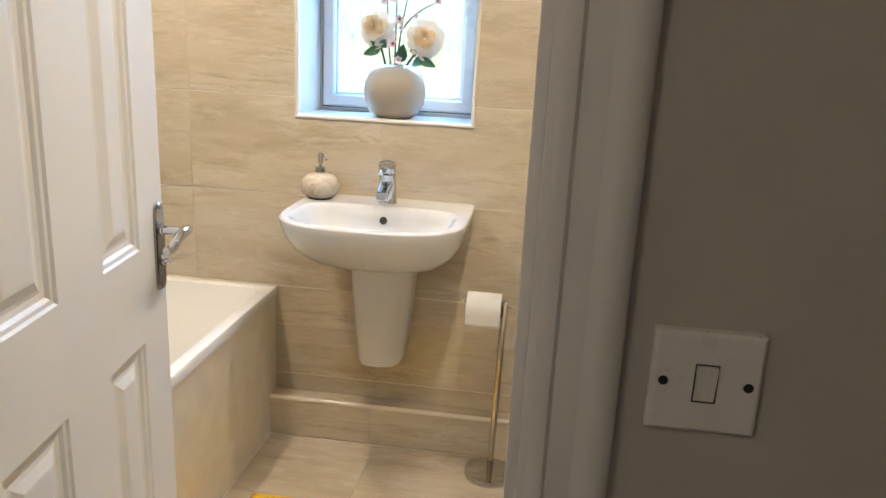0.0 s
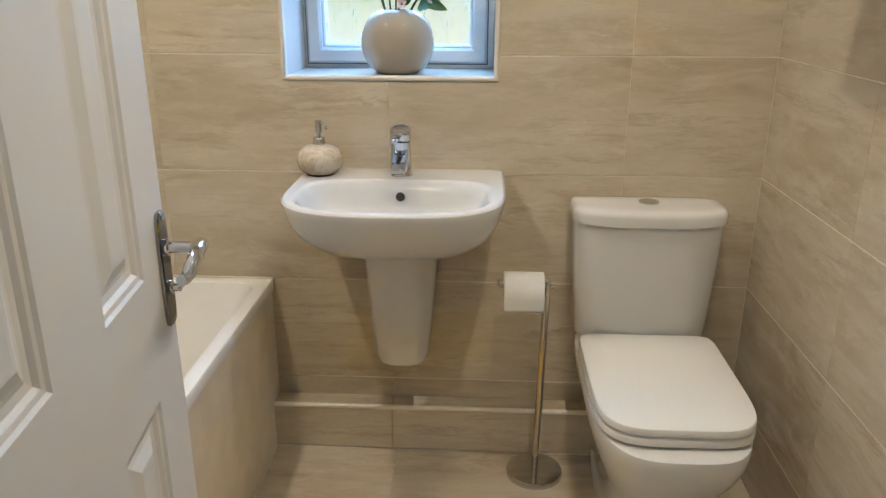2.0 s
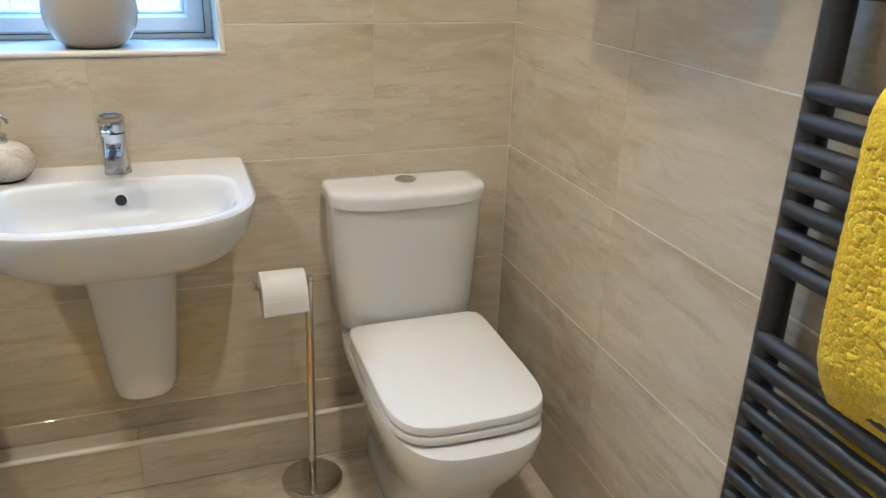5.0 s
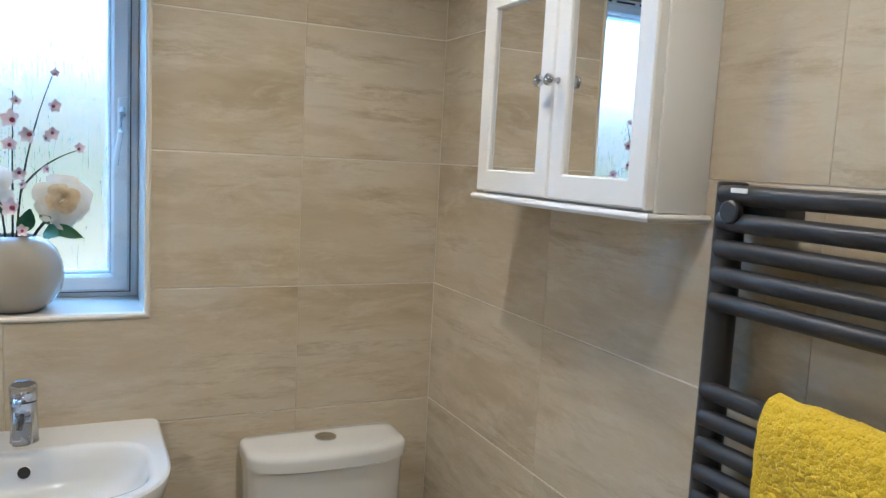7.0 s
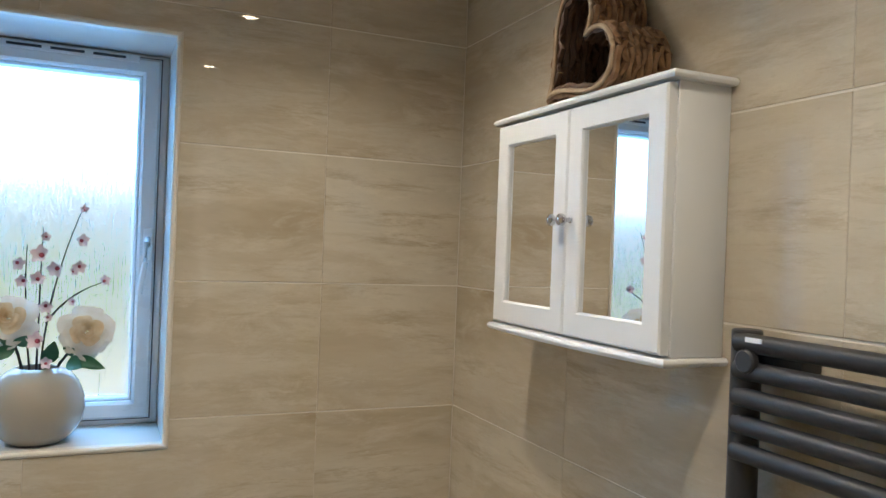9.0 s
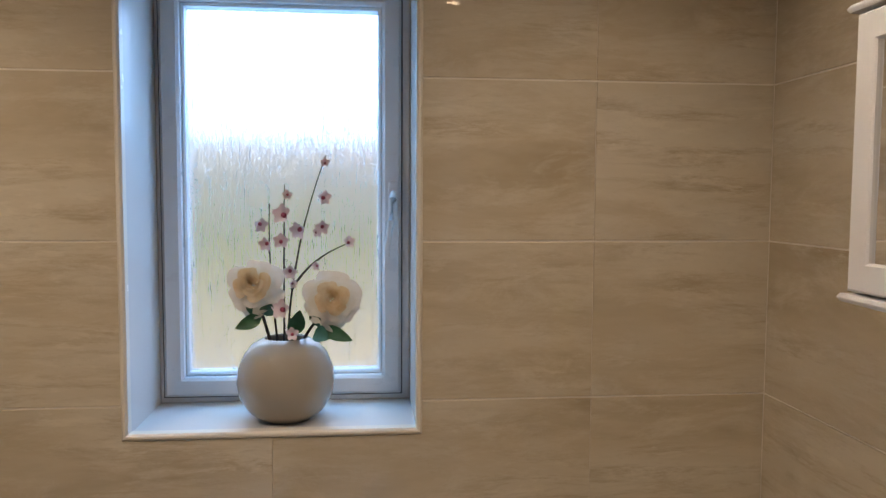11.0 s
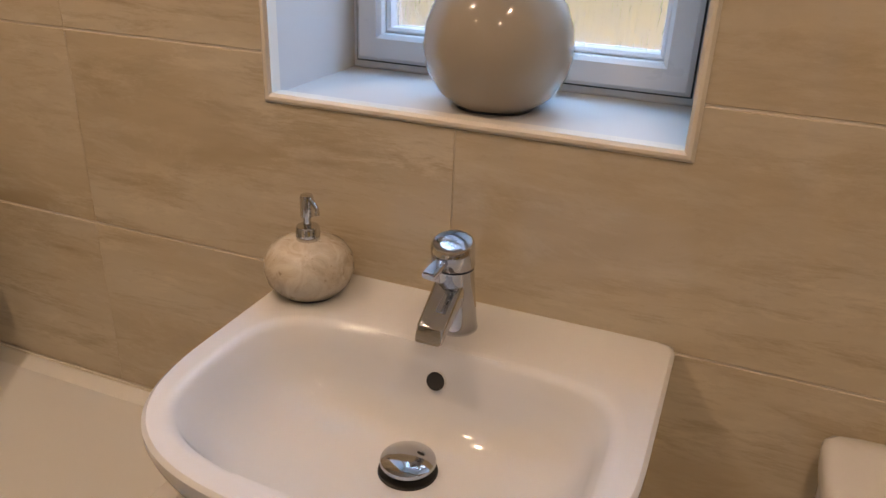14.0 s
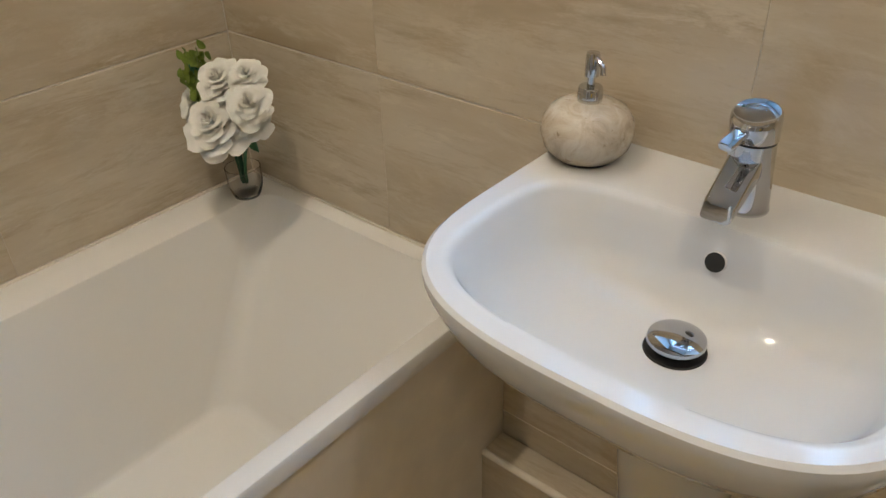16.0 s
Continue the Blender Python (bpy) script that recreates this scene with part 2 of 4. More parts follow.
def mat_garden():
    """Bright sky over a blurred hedge and lawn, seen through the obscure pane."""
    m = bpy.data.materials.new("garden_view")
    m.use_nodes = True
    t = m.node_tree
    t.nodes.clear()
    out, em = t.nodes.new("ShaderNodeOutputMaterial"), t.nodes.new("ShaderNodeEmission")
    geo, sep = t.nodes.new("ShaderNodeNewGeometry"), t.nodes.new("ShaderNodeSeparateXYZ")
    nz = t.nodes.new("ShaderNodeTexNoise")
    nz.inputs["Scale"].default_value, nz.inputs["Detail"].default_value = 2.2, 3.0
    mp = t.nodes.new("ShaderNodeMapRange")
    mp.inputs["From Min"].default_value, mp.inputs["From Max"].default_value = -0.5, 4.5
    ad = t.nodes.new("ShaderNodeMath")
    ad.operation = "MULTIPLY_ADD"
    ad.inputs[1].default_value = 0.5
    r = t.nodes.new("ShaderNodeValToRGB")
    e = r.color_ramp.elements
    stops = [(0.0, (5.2, 6.4, 7.4)), (0.30, (2.6, 2.9, 2.2)), (0.40, (1.30, 1.75, 1.00)), (0.475, (1.8, 2.3, 2.3)), (0.535, (5.5, 7.4, 10.0)), (0.62, (12.0, 16.0, 21.0)), (1.0, (13.0, 17.5, 23.0))]
    while len(e) < len(stops):
        e.new(0.5)
    for el, (pos, col) in zip(e, stops):
        el.position, el.color = pos, (*col, 1)
    L = t.links.new
    L(geo.outputs["Position"], sep.inputs[0])
    L(geo.outputs["Position"], nz.inputs["Vector"])
    L(nz.outputs["Fac"], ad.inputs[0])
    L(sep.outputs["Z"], ad.inputs[2])
    L(ad.outputs[0], mp.inputs["Value"])
    L(mp.outputs["Result"], r.inputs["Fac"])
    side, tint = t.nodes.new("ShaderNodeMapRange"), t.nodes.new("ShaderNodeMix")
    side.inputs["From Min"].default_value, side.inputs["From Max"].default_value = -0.6, 0.4
    tint.data_type, tint.blend_type = "RGBA", "MULTIPLY"
    tint.inputs["B"].default_value = (1.08, 0.97, 1.22, 1)
    L(sep.outputs["X"], side.inputs["Value"])
    L(side.outputs["Result"], tint.inputs["Factor"])
    L(r.outputs["Color"], tint.inputs["A"])
    L(tint.outputs["Result"], em.inputs["Color"])
    em.inputs["Strength"].default_value = 1.1
    L(em.outputs[0], out.inputs[0])
    m.cycles.emission_sampling = "FRONT_BACK"
    return m


MAT_GARDEN = mat_garden()
MAT_LAMP = bpy.data.materials.new("lamp_glow")
MAT_LAMP.use_nodes = True
lp = MAT_LAMP.node_tree.nodes["Principled BSDF"]
lp.inputs["Emission Color"].default_value = (1.0, 0.85, 0.65, 1)
lp.inputs["Emission Strength"].default_value = 90.0


# ---- builders ----
def put_mesh(name, bm, mat, smooth=True):
    me = bpy.data.meshes.new(name)
    bmesh.ops.recalc_face_normals(bm, faces=bm.faces)
    bm.to_mesh(me)
    bm.free()
    me.materials.append(mat)
    if smooth:
        me.shade_smooth()
        me.set_sharp_from_angle(angle=radians(38))
    return me


def part(name, bm, mat, parent, label="", smooth=True):
    ob = new(name, put_mesh(name, bm, mat, smooth))
    ob.parent = parent
    return tagged(ob, label)


def thing(name, label, category, at=(0, 0, 0), group="", kind="", rz=0.0):
    ob = new(name)
    ob.matrix_world = pose(*at, 0, 0, rz)
    ob.empty_display_size = 0.05
    return tagged(ob, label, category, group, kind)


def solid(name, bm, mat, label, category="", kind="", group="", smooth=True):
    return tagged(new(name, put_mesh(name, bm, mat, smooth)), label, category, group, kind)


def box(x0, y0, z0, x1, y1, z1, bevel=0.0, seg=2, bm=None):
    b = bmesh.new()
    bmesh.ops.create_cube(b, size=1.0, matrix=Matrix.Translation(((x0 + x1) / 2, (y0 + y1) / 2, (z0 + z1) / 2)) @ Matrix.Diagonal((abs(x1 - x0), abs(y1 - y0), abs(z1 - z0), 1)))
    if bevel:
        bmesh.ops.bevel(b, geom=b.edges[:], offset=bevel, segments=seg, profile=0.6, affect="EDGES")
    return merge(bm, b)


def merge(bm, b):
    if bm is None:
        return b
    tmp = bpy.data.meshes.new("tmp")
    b.to_mesh(tmp)
    b.free()
    bm.from_mesh(tmp)
    bpy.data.meshes.remove(tmp)
    return bm


def loft(rings, bm=None, cap0=True, cap1=True, closed=True):
    """Skin rings of equal length."""
    b = bmesh.new()
    vs = [[b.verts.new(p) for p in r] for r in rings]
    n = len(rings[0])
    for r0, r1 in zip(vs, vs[1:]):
        for i in range(n if closed else n - 1):
            j = (i + 1) % n
            b.faces.new((r0[i], r0[j], r1[j], r1[i]))
    if cap0:
        b.faces.new(vs[0][::-1])
    if cap1:
        b.faces.new(vs[-1])
    return merge(bm, b)


def ring(cx, cy, z, hx, hy, front=2.0, back=2.0, n=56):
    """A squarish oval; front (towards -y) and back have corners of their own sharpness."""
    pts = []
    for i in range(n):
        a = 2 * math.pi * i / n
        c, s = math.cos(a), math.sin(a)
        e = back if s > 0 else front
        k = (abs(c) ** e + abs(s) ** e) ** (-1 / e)
        pts.append((cx + hx * k * c, cy + hy * k * s, z))
    return pts


def lathe(profile, n=32, at=(0, 0, 0), m=None, bm=None, cap0=True, cap1=True):
    """Turn (radius, height) pairs round z, then pose by m."""
    m = m or Matrix.Translation(at)
    rings = [[m @ Vector((r * math.cos(2 * math.pi * i / n), r * math.sin(2 * math.pi * i / n), h)) for i in range(n)] for r, h in profile]
    return loft(rings, bm, cap0, cap1)


def tube(points, radius, n=10, bm=None, taper=1.0):
    """A round rod along points, thinning to taper at its end."""
    pts = [Vector(p) for p in points]
    rings = []
    up = Vector((0.13, 0.31, 0.94))
    for i, p in enumerate(pts):
        d = (pts[min(i + 1, len(pts) - 1)] - pts[max(i - 1, 0)]).normalized()
        u = d.cross(up)
        u = u.normalized() if u.length > 1e-4 else d.orthogonal().normalized()
        v = d.cross(u)
        r = radius * (1 + (taper - 1) * i / max(1, len(pts) - 1))
        rings.append([p + r * (math.cos(2 * math.pi * k / n) * u + math.sin(2 * math.pi * k / n) * v) for k in range(n)])
    return loft(rings, bm)


def arc(p0, p1, p2, n=8):
    """A bent line through three control points."""
    a, b, c = Vector(p0), Vector(p1), Vector(p2)
    return [a * (1 - t) ** 2 + b * 2 * t * (1 - t) + c * t * t for t in (i / n for i in range(n + 1))]


def along(p0, p1):
    """The pose whose z runs from p0 towards p1."""
    d = Vector(p1) - Vector(p0)
    return Matrix.Translation(p0) @ d.to_track_quat("Z", "Y").to_matrix().to_4x4()


# ---- the large structure ----
def wall(name, boxes, mat, label):
    bm = None
    for b in boxes:
        bm = box(*b, bm=bm)
    return solid(name, bm, mat, label, kind="structure", smooth=False)


DEEP = 0.0012   # how far the wall body lies behind the tile faces
floor = wall("floor", [(WEST - 0.1, SOUTH - 0.095, -0.15, EAST + 0.1, NORTH + 0.25, -DEEP)], MAT_GROUT, "beige stone-effect tiled bathroom floor")
wall_north = wall("wall_north", [
    (WEST - 0.1, NORTH + DEEP, -0.15, WIN_W - 0.012, NORTH + 0.30, CEIL), (WIN_E + 0.012, NORTH + DEEP, -0.15, EAST + 0.1, NORTH + 0.30, CEIL),
    (WIN_W - 0.012, NORTH + DEEP, -0.15, WIN_E + 0.012, NORTH + 0.30, WIN_B - 0.012), (WIN_W - 0.012, NORTH + DEEP, WIN_T + 0.012, WIN_E + 0.012, NORTH + 0.30, CEIL)],
    MAT_GROUT, "tiled bathroom wall with a small deep window")
wall_east = wall("wall_east", [(EAST + DEEP, SOUTH, -0.15, EAST + 0.12, NORTH + DEEP, CEIL)], MAT_GROUT, "beige travertine-effect tiled bathroom wall")
wall_west = wall("wall_west", [(WEST - 0.12, SOUTH, -0.15, WEST - DEEP, NORTH + DEEP, CEIL)], MAT_GROUT, "beige travertine-effect tiled wall beside the bath")
SOUTH_BODY = [(-1.45, HALL_FACE, -0.15, JAMB_W - 0.025, SOUTH - DEEP, CEIL), (JAMB_E + 0.025, HALL_FACE, -0.15, 1.35, SOUTH - DEEP, CEIL),
              (JAMB_W - 0.025, HALL_FACE, DOOR_TOP + 0.025, JAMB_E + 0.025, SOUTH - DEEP, CEIL)]
wall_south = wall("wall_south", SOUTH_BODY, MAT_WALL_PAINT, "grey painted hall wall round the bathroom doorway")
ceiling = wall("ceiling", [(-1.6, -1.3, CEIL, 1.6, NORTH + 0.3, CEIL + 0.08)], MAT_CEILING, "plain white painted ceiling")
hall_floor = wall("floor_hall", [(-1.6, -1.3, -0.15, 1.6, SOUTH - 0.095, -0.002)], MAT_CARPET, "dark taupe hall carpet")
wall("wall_hall_south", [(-1.6, -1.4, -0.15, 1.6, -1.3, CEIL)], MAT_WALL_PAINT, "grey painted hall wall")
wall("wall_hall_west", [(-1.6, -1.3, -0.15, -1.45, SOUTH - DEEP, CEIL)], MAT_WALL_PAINT, "grey painted hall wall")
wall("wall_hall_east", [(1.35, -1.3, -0.15, 1.6, SOUTH - DEEP, CEIL)], MAT_WALL_PAINT, "grey painted hall wall")

# boxed-in pipes along the foot of the window wall
LEDGE_Y, LEDGE_Z = 2.285, 0.137
pipe_boxing = wall("pipe_boxing", [(-0.652, LEDGE_Y + 0.008, -0.012, EAST, NORTH + DEEP, LEDGE_Z - 0.008)], MAT_GROUT, "low tiled pipe boxing along the wall foot")


# door lining and architraves
def moulding(x0, z0, x1, z1, y, out, flip=1):
    """One stick of stepped architrave from (x0, z0) to (x1, z1), inner edge given; out: the way it stands off the wall."""
    prof = [(0.0, 0.0), (0.0, 0.010), (0.006, 0.014), (0.012, 0.014), (0.015, 0.010), (0.034, 0.012), (0.040, 0.018), (0.050, 0.021), (0.058, 0.018), (0.062, 0.012), (0.062, 0.0)]
    a = []
    b = []
    for u, w in prof:
        if abs(x1 - x0) < 1e-6:
            a.append((x0 + flip * u, y + out * w, z0))
            b.append((x1 + flip * u, y + out * w, z1 + u))
        else:
            a.append((x0 - u, y + out * w, z0 + u))
            b.append((x1 + u, y + out * w, z1 + u))
    return loft([a, b])


door_frame = thing("door_frame", "white painted door lining with moulded architraves", "door frame", (JAMB_W, HALL_FACE, 0), kind="structure")


def dpart(name, bm, mat, parent, label="", smooth=True):
    """A part given in world metres under a thing that stands elsewhere."""
    ob = part(name, bm, mat, parent, label, smooth)
    ob.matrix_parent_inverse = parent.matrix_world.inverted()
    return ob


dpart("lining", box(JAMB_E, HALL_FACE - 0.002, 0, JAMB_E + 0.026, SOUTH + 0.002, DOOR_TOP + 0.026, 0.002), MAT_PAINT, door_frame)
dpart("lining", box(JAMB_W - 0.026, HALL_FACE - 0.002, 0, JAMB_W, SOUTH + 0.002, DOOR_TOP + 0.026, 0.002), MAT_PAINT, door_frame)
dpart("lining", box(JAMB_W, HALL_FACE - 0.002, DOOR_TOP, JAMB_E, SOUTH + 0.002, DOOR_TOP + 0.026, 0.002), MAT_PAINT, door_frame)
dpart("door_stop", box(JAMB_E - 0.010, HALL_FACE + 0.022, 0, JAMB_E, HALL_FACE + 0.052, DOOR_TOP, 0.002), MAT_PAINT, door_frame)
dpart("door_stop", box(JAMB_W, HALL_FACE + 0.022, 0, JAMB_W + 0.010, HALL_FACE + 0.052, DOOR_TOP, 0.002), MAT_PAINT, door_frame)
for yy, oo in ((HALL_FACE, -1), (SOUTH, 1)):
    dpart("architrave", moulding(JAMB_E + 0.007, 0, JAMB_E + 0.007, DOOR_TOP + 0.007, yy, oo, 1), MAT_PAINT, door_frame)
    dpart("architrave", moulding(JAMB_W - 0.007, 0, JAMB_W - 0.007, DOOR_TOP + 0.007, yy, oo, -1), MAT_PAINT, door_frame)
    dpart("architrave", moulding(JAMB_W - 0.007, DOOR_TOP + 0.007, JAMB_E + 0.007, DOOR_TOP + 0.007, yy, oo), MAT_PAINT, door_frame)


# window: reveal lining, frame, opening sash, pane, handle
window = thing("window_1", "white plastic casement window with rain-patterned obscure glass", "window", (WIN_W, NORTH, WIN_B), kind="structure")
RB = NORTH + 0.225      # where the fixed frame begins
dpart("window_sill", box(WIN_W - 0.012, NORTH + 0.002, WIN_B - 0.012, WIN_E + 0.012, RB + 0.08, WIN_B), MAT_SILL, window, "white tiled sill")
dpart("reveal", box(WIN_W - 0.012, NORTH + 0.002, WIN_B, WIN_W, RB + 0.08, WIN_T + 0.012), MAT_SILL, window)
dpart("reveal", box(WIN_E, NORTH + 0.002, WIN_B, WIN_E + 0.012, RB + 0.08, WIN_T + 0.012), MAT_SILL, window)
dpart("reveal", box(WIN_W, NORTH + 0.002, WIN_T, WIN_E, RB + 0.08, WIN_T + 0.012), MAT_SILL, window)


def border(x0, z0, x1, z1, w, y0, y1, bevel=0.003):
    """A mitred picture frame, w wide, standing upright between y0 (room side) and y1."""
    def loop(i, y):
        return [(x0 + i, y, z0 + i), (x1 - i, y, z0 + i), (x1 - i, y, z1 - i), (x0 + i, y, z1 - i)]
    return loft([loop(0, y1), loop(0, y0 + bevel), loop(bevel, y0), loop(w - bevel, y0), loop(w, y0 + bevel), loop(w, y1)], cap0=False, cap1=False)


dpart("edge_trim", border(WIN_W - 0.011, WIN_B - 0.008, WIN_E + 0.011, WIN_T + 0.011, 0.012, NORTH - 0.004, NORTH + 0.02, 0.004), MAT_TRIM, window, "cream tile trim")
FX0, FX1, FZ0, FZ1 = WIN_W, WIN_E, WIN_B, WIN_T
dpart("window_frame", border(FX0, FZ0, FX1, FZ1, 0.034, RB, RB + 0.07), MAT_UPVC, window)
sash = dpart("sash", border(-0.564, 1.047, -0.071, 1.904, 0.040, RB - 0.012, RB + 0.05, 0.006), MAT_UPVC, window)
b = border(-0.5668, 1.0442, -0.0682, 1.9068, 0.0035, RB - 0.003, RB + 0.01, 0.001)
dpart("gasket", b, MAT_SEAL, window)
dpart("glazing_bead", border(-0.527, 1.085, -0.109, 1.867, 0.010, RB + 0.008, RB + 0.05, 0.004), MAT_UPVC, window)
pane = dpart("pane", box(-0.525, PANE_Y, 1.087, -0.111, PANE_Y + 0.006, 1.865), MAT_PANE, window, "rain-patterned obscure glass")
pane.visible_shadow = False
vent = dpart("trickle_vent", box(-0.50, RB - 0.016, 1.890, -0.12, RB, 1.908, 0.004), MAT_UPVC, window)
for k in range(4):
    sx = -0.485 + k * 0.088
    dpart("vent_slot", box(sx, RB - 0.018, 1.896, sx + 0.07, RB - 0.0155, 1.902), MAT_SEAL, window)
bm = box(-0.098, RB - 0.026, 1.425, -0.078, RB - 0.012, 1.500, 0.004)
hb = dpart("handle_base", bm, MAT_UPVC, window)
bm = tube([(-0.088, RB - 0.030, 1.475), (-0.090, RB - 0.050, 1.465), (-0.093, RB - 0.055, 1.42), (-0.101, RB - 0.050, 1.37), (-0.103, RB - 0.050, 1.345)], 0.0065, 10)
dpart("handle_lever", bm, MAT_UPVC, window)
dpart("handle_lock", lathe([(0.006, 0), (0.006, 0.004)], 12, m=along((-0.088, RB - 0.026, 1.462), (-0.088, RB - 0.03, 1.462))), MAT_DARK, window)
dpart("outer_sill", box(WIN_W - 0.05, NORTH + 0.29, WIN_B - 0.03, WIN_E + 0.05, NORTH + 0.36, WIN_B - 0.005, 0.003), MAT_UPVC, window)
bm = box(-6.0, 4.40, -1.0, 6.0, 4.42, 6.0)
solid("backdrop", bm, MAT_GARDEN, "blurred garden hedge under a bright white sky", kind="structure", smooth=False)

# downlights
for lx, ly, watts in DOWNLIGHTS:
    dl = thing("downlight", "round chrome recessed ceiling downlight, lit", "ceiling light", (lx, ly, CEIL), group="ceiling downlights")
    part("bezel", lathe([(0.024, -0.001), (0.026, -0.006), (0.040, -0.005), (0.043, 0.0)], 32, cap0=False, cap1=False), MAT_CHROME, dl)
    part("lens", lathe([(0.0245, -0.002), (0.0245, -0.001)], 24), MAT_LAMP, dl, "glowing lens")


# ---- the door ----
door = thing("door_1", "white moulded six-panel door standing open into the bathroom", "door", (-0.418, 0.752, 0.006), kind="structure", rz=97.2)
LEAF_W, LEAF_H, LEAF_T = 0.622, 1.975, 0.036
COLS = [(0.086, 0.248), (0.382, 0.518)]
BANDS = [(0.205, 0.740), (0.905, 1.545), (1.660, 1.868)]
us = [-0.012] + [u for c in COLS for u in c] + [LEAF_W]
vs_ = [0.0] + [v for c in BANDS for v in c] + [LEAF_H]
b = bmesh.new()
for i in range(len(us) - 1):
    for j in range(len(vs_) - 1):
        if i in (1, 3) and j in (1, 3, 5):
            continue
        for yy in (0.0, LEAF_T):
            b.faces.new([b.verts.new((u, yy, v)) for u, v in ((us[i], vs_[j]), (us[i + 1], vs_[j]), (us[i + 1], vs_[j + 1]), (us[i], vs_[j + 1]))])
for u in (-0.012, LEAF_W):
    b.faces.new([b.verts.new((u, yy, v)) for yy, v in ((0, 0), (LEAF_T, 0), (LEAF_T, LEAF_H), (0, LEAF_H))])
for v in (0, LEAF_H):
    b.faces.new([b.verts.new((u, yy, v)) for u, yy in ((-0.012, 0), (LEAF_W, 0), (LEAF_W, LEAF_T), (-0.012, LEAF_T))])
bmesh.ops.remove_doubles(b, verts=b.verts, dist=1e-5)
leaf = part("leaf", b, MAT_PAINT, door, smooth=False)


def door_panel(u0, v0, u1, v1):
    """A raised field in a sunk, moulded margin, on both faces."""
    bm = None
    for base, way in ((0.0, 1), (LEAF_T, -1)):
        loops = [(0.0, 0.0), (0.004, 0.0035), (0.010, 0.0045), (0.015, 0.009), (0.024, 0.010), (0.030, 0.009), (0.046, 0.0025), (0.052, 0.002)]
        rings = [[(u0 + i, base + way * d, v0 + i), (u1 - i, base + way * d, v0 + i), (u1 - i, base + way * d, v1 - i), (u0 + i, base + way * d, v1 - i)] for i, d in loops]
        bm = loft(rings, bm, cap0=False)
    return bm


for u0, u1 in COLS:
    for v0, v1 in BANDS:
        part("panel", door_panel(u0, v0, u1, v1), MAT_PAINT, door, smooth=False)
HX, HZ = 0.597, 0.921      # spindle
for side, way in ((0.0, -1), (LEAF_T, 1)):
    def onface(x, d, z):
        return (HX + x, side + way * d, HZ + z)
    plate_rings = []
    for d, g in ((0.0, 0.0), (0.004, 0.0), (0.006, 0.002), (0.006, 0.004)):
        pts = []
        for k in range(40):
            a = 2 * math.pi * k / 40
            e = 5.0
            c, s = math.cos(a), math.sin(a)
            kk = (abs(c) ** e + abs(s) ** e) ** (-1 / e)
            w = 0.0185 - 0.003 * max(0, abs(s) - 0.8) * 5
            pts.append(onface((w - g) * kk * c, d, -0.030 + (0.079 - g) * kk * s))
        plate_rings.append(pts)
    pl = part("handle_plate", loft(plate_rings), MAT_HANDLE, door, "polished chrome lever plate")
    bm = lathe([(0.0115, 0.005), (0.0115, 0.010), (0.008, 0.012), (0.0075, 0.040), (0.010, 0.043), (0.010, 0.052), (0.006, 0.056)], 18, m=along(onface(0, 0, 0), onface(0, 1, 0)))
    curve = arc(onface(0.004, 0.050, 0.001), onface(-0.035, 0.057, 0.010), onface(-0.058, 0.052, -0.006), 10) + arc(onface(-0.063, 0.051, -0.011), onface(-0.070, 0.048, -0.018), onface(-0.080, 0.044, -0.016), 5)
    tube(curve, 0.0105, 14, bm, 0.72)
    part("lever", bm, MAT_CHROME, door, "scrolled chrome lever")
    bm = lathe([(0.010, 0.005), (0.010, 0.009), (0.0055, 0.011), (0.0055, 0.020), (0.003, 0.021)], 16, m=along(onface(0, 0, -0.056), onface(0, 1, -0.056)))
    box(HX - 0.011, side + way * 0.018, HZ - 0.0585, HX + 0.011, side + way * 0.022, HZ - 0.0535, 0.0015, bm=bm)
    part("thumb_turn", bm, MAT_CHROME, door)
    bm = None
    for zz in (0.040, -0.100):
        bm = lathe([(0.0035, 0.006), (0.003, 0.0072)], 10, m=along(onface(0, 0, zz), onface(0, 1, zz)), bm=bm)
    part("screw", bm, MAT_CHROME, door)
for hz in (0.20, 0.80, 1.75):
    bm = box(-0.0142, 0.004, hz - 0.045, -0.012, 0.034, hz + 0.045, 0.0008)
    hg = part("hinge", bm, MAT_HANDLE, door, "steel butt hinge")
    for q in range(5):
        tb = lathe([(0.0055, -0.0085), (0.0055, 0.0085)], 12, at=(-0.016, LEAF_T + 0.003, hz - 0.036 + q * 0.018))
        part("knuckle", tb, MAT_HANDLE, hg)
    for q in (-0.030, 0.0, 0.030):
        part("screw", lathe([(0.0038, 0.0), (0.003, 0.0012)], 10, m=along((-0.0142, 0.014 + 0.008 * (q == 0), hz + q), (-1, 0.014 + 0.008 * (q == 0), hz + q))), MAT_SEAL, hg)

# ---- the light switch on the hall wall ----
SWX, SWZ, SWF = 0.301, 1.042, 0.039
switch = thing("light_switch", "white plastic single rocker light switch on the hall wall", "light switch", (SWX, HALL_FACE, SWZ))
b = loft([ring_ for ring_ in ([(sx * (SWF - g), y, sz * (SWF - g)) for sx, sz in ((-1, -1), (1, -1), (1, 1), (-1, 1))] for g, y in ((0.0, 0.0), (0.0, -0.0075), (0.002, -0.0095), (0.004, -0.0098)))])
part("plate", b, MAT_SWITCH, switch, smooth=False)
b = loft([[(-0.0075, -0.0097, -0.014), (0.0075, -0.0097, -0.014), (0.0075, -0.0097, 0.014), (-0.0075, -0.0097, 0.014)],
          [(-0.007, -0.0105, -0.0135), (0.007, -0.0105, -0.0135), (0.007, -0.0150, 0.0135), (-0.007, -0.0150, 0.0135)]])
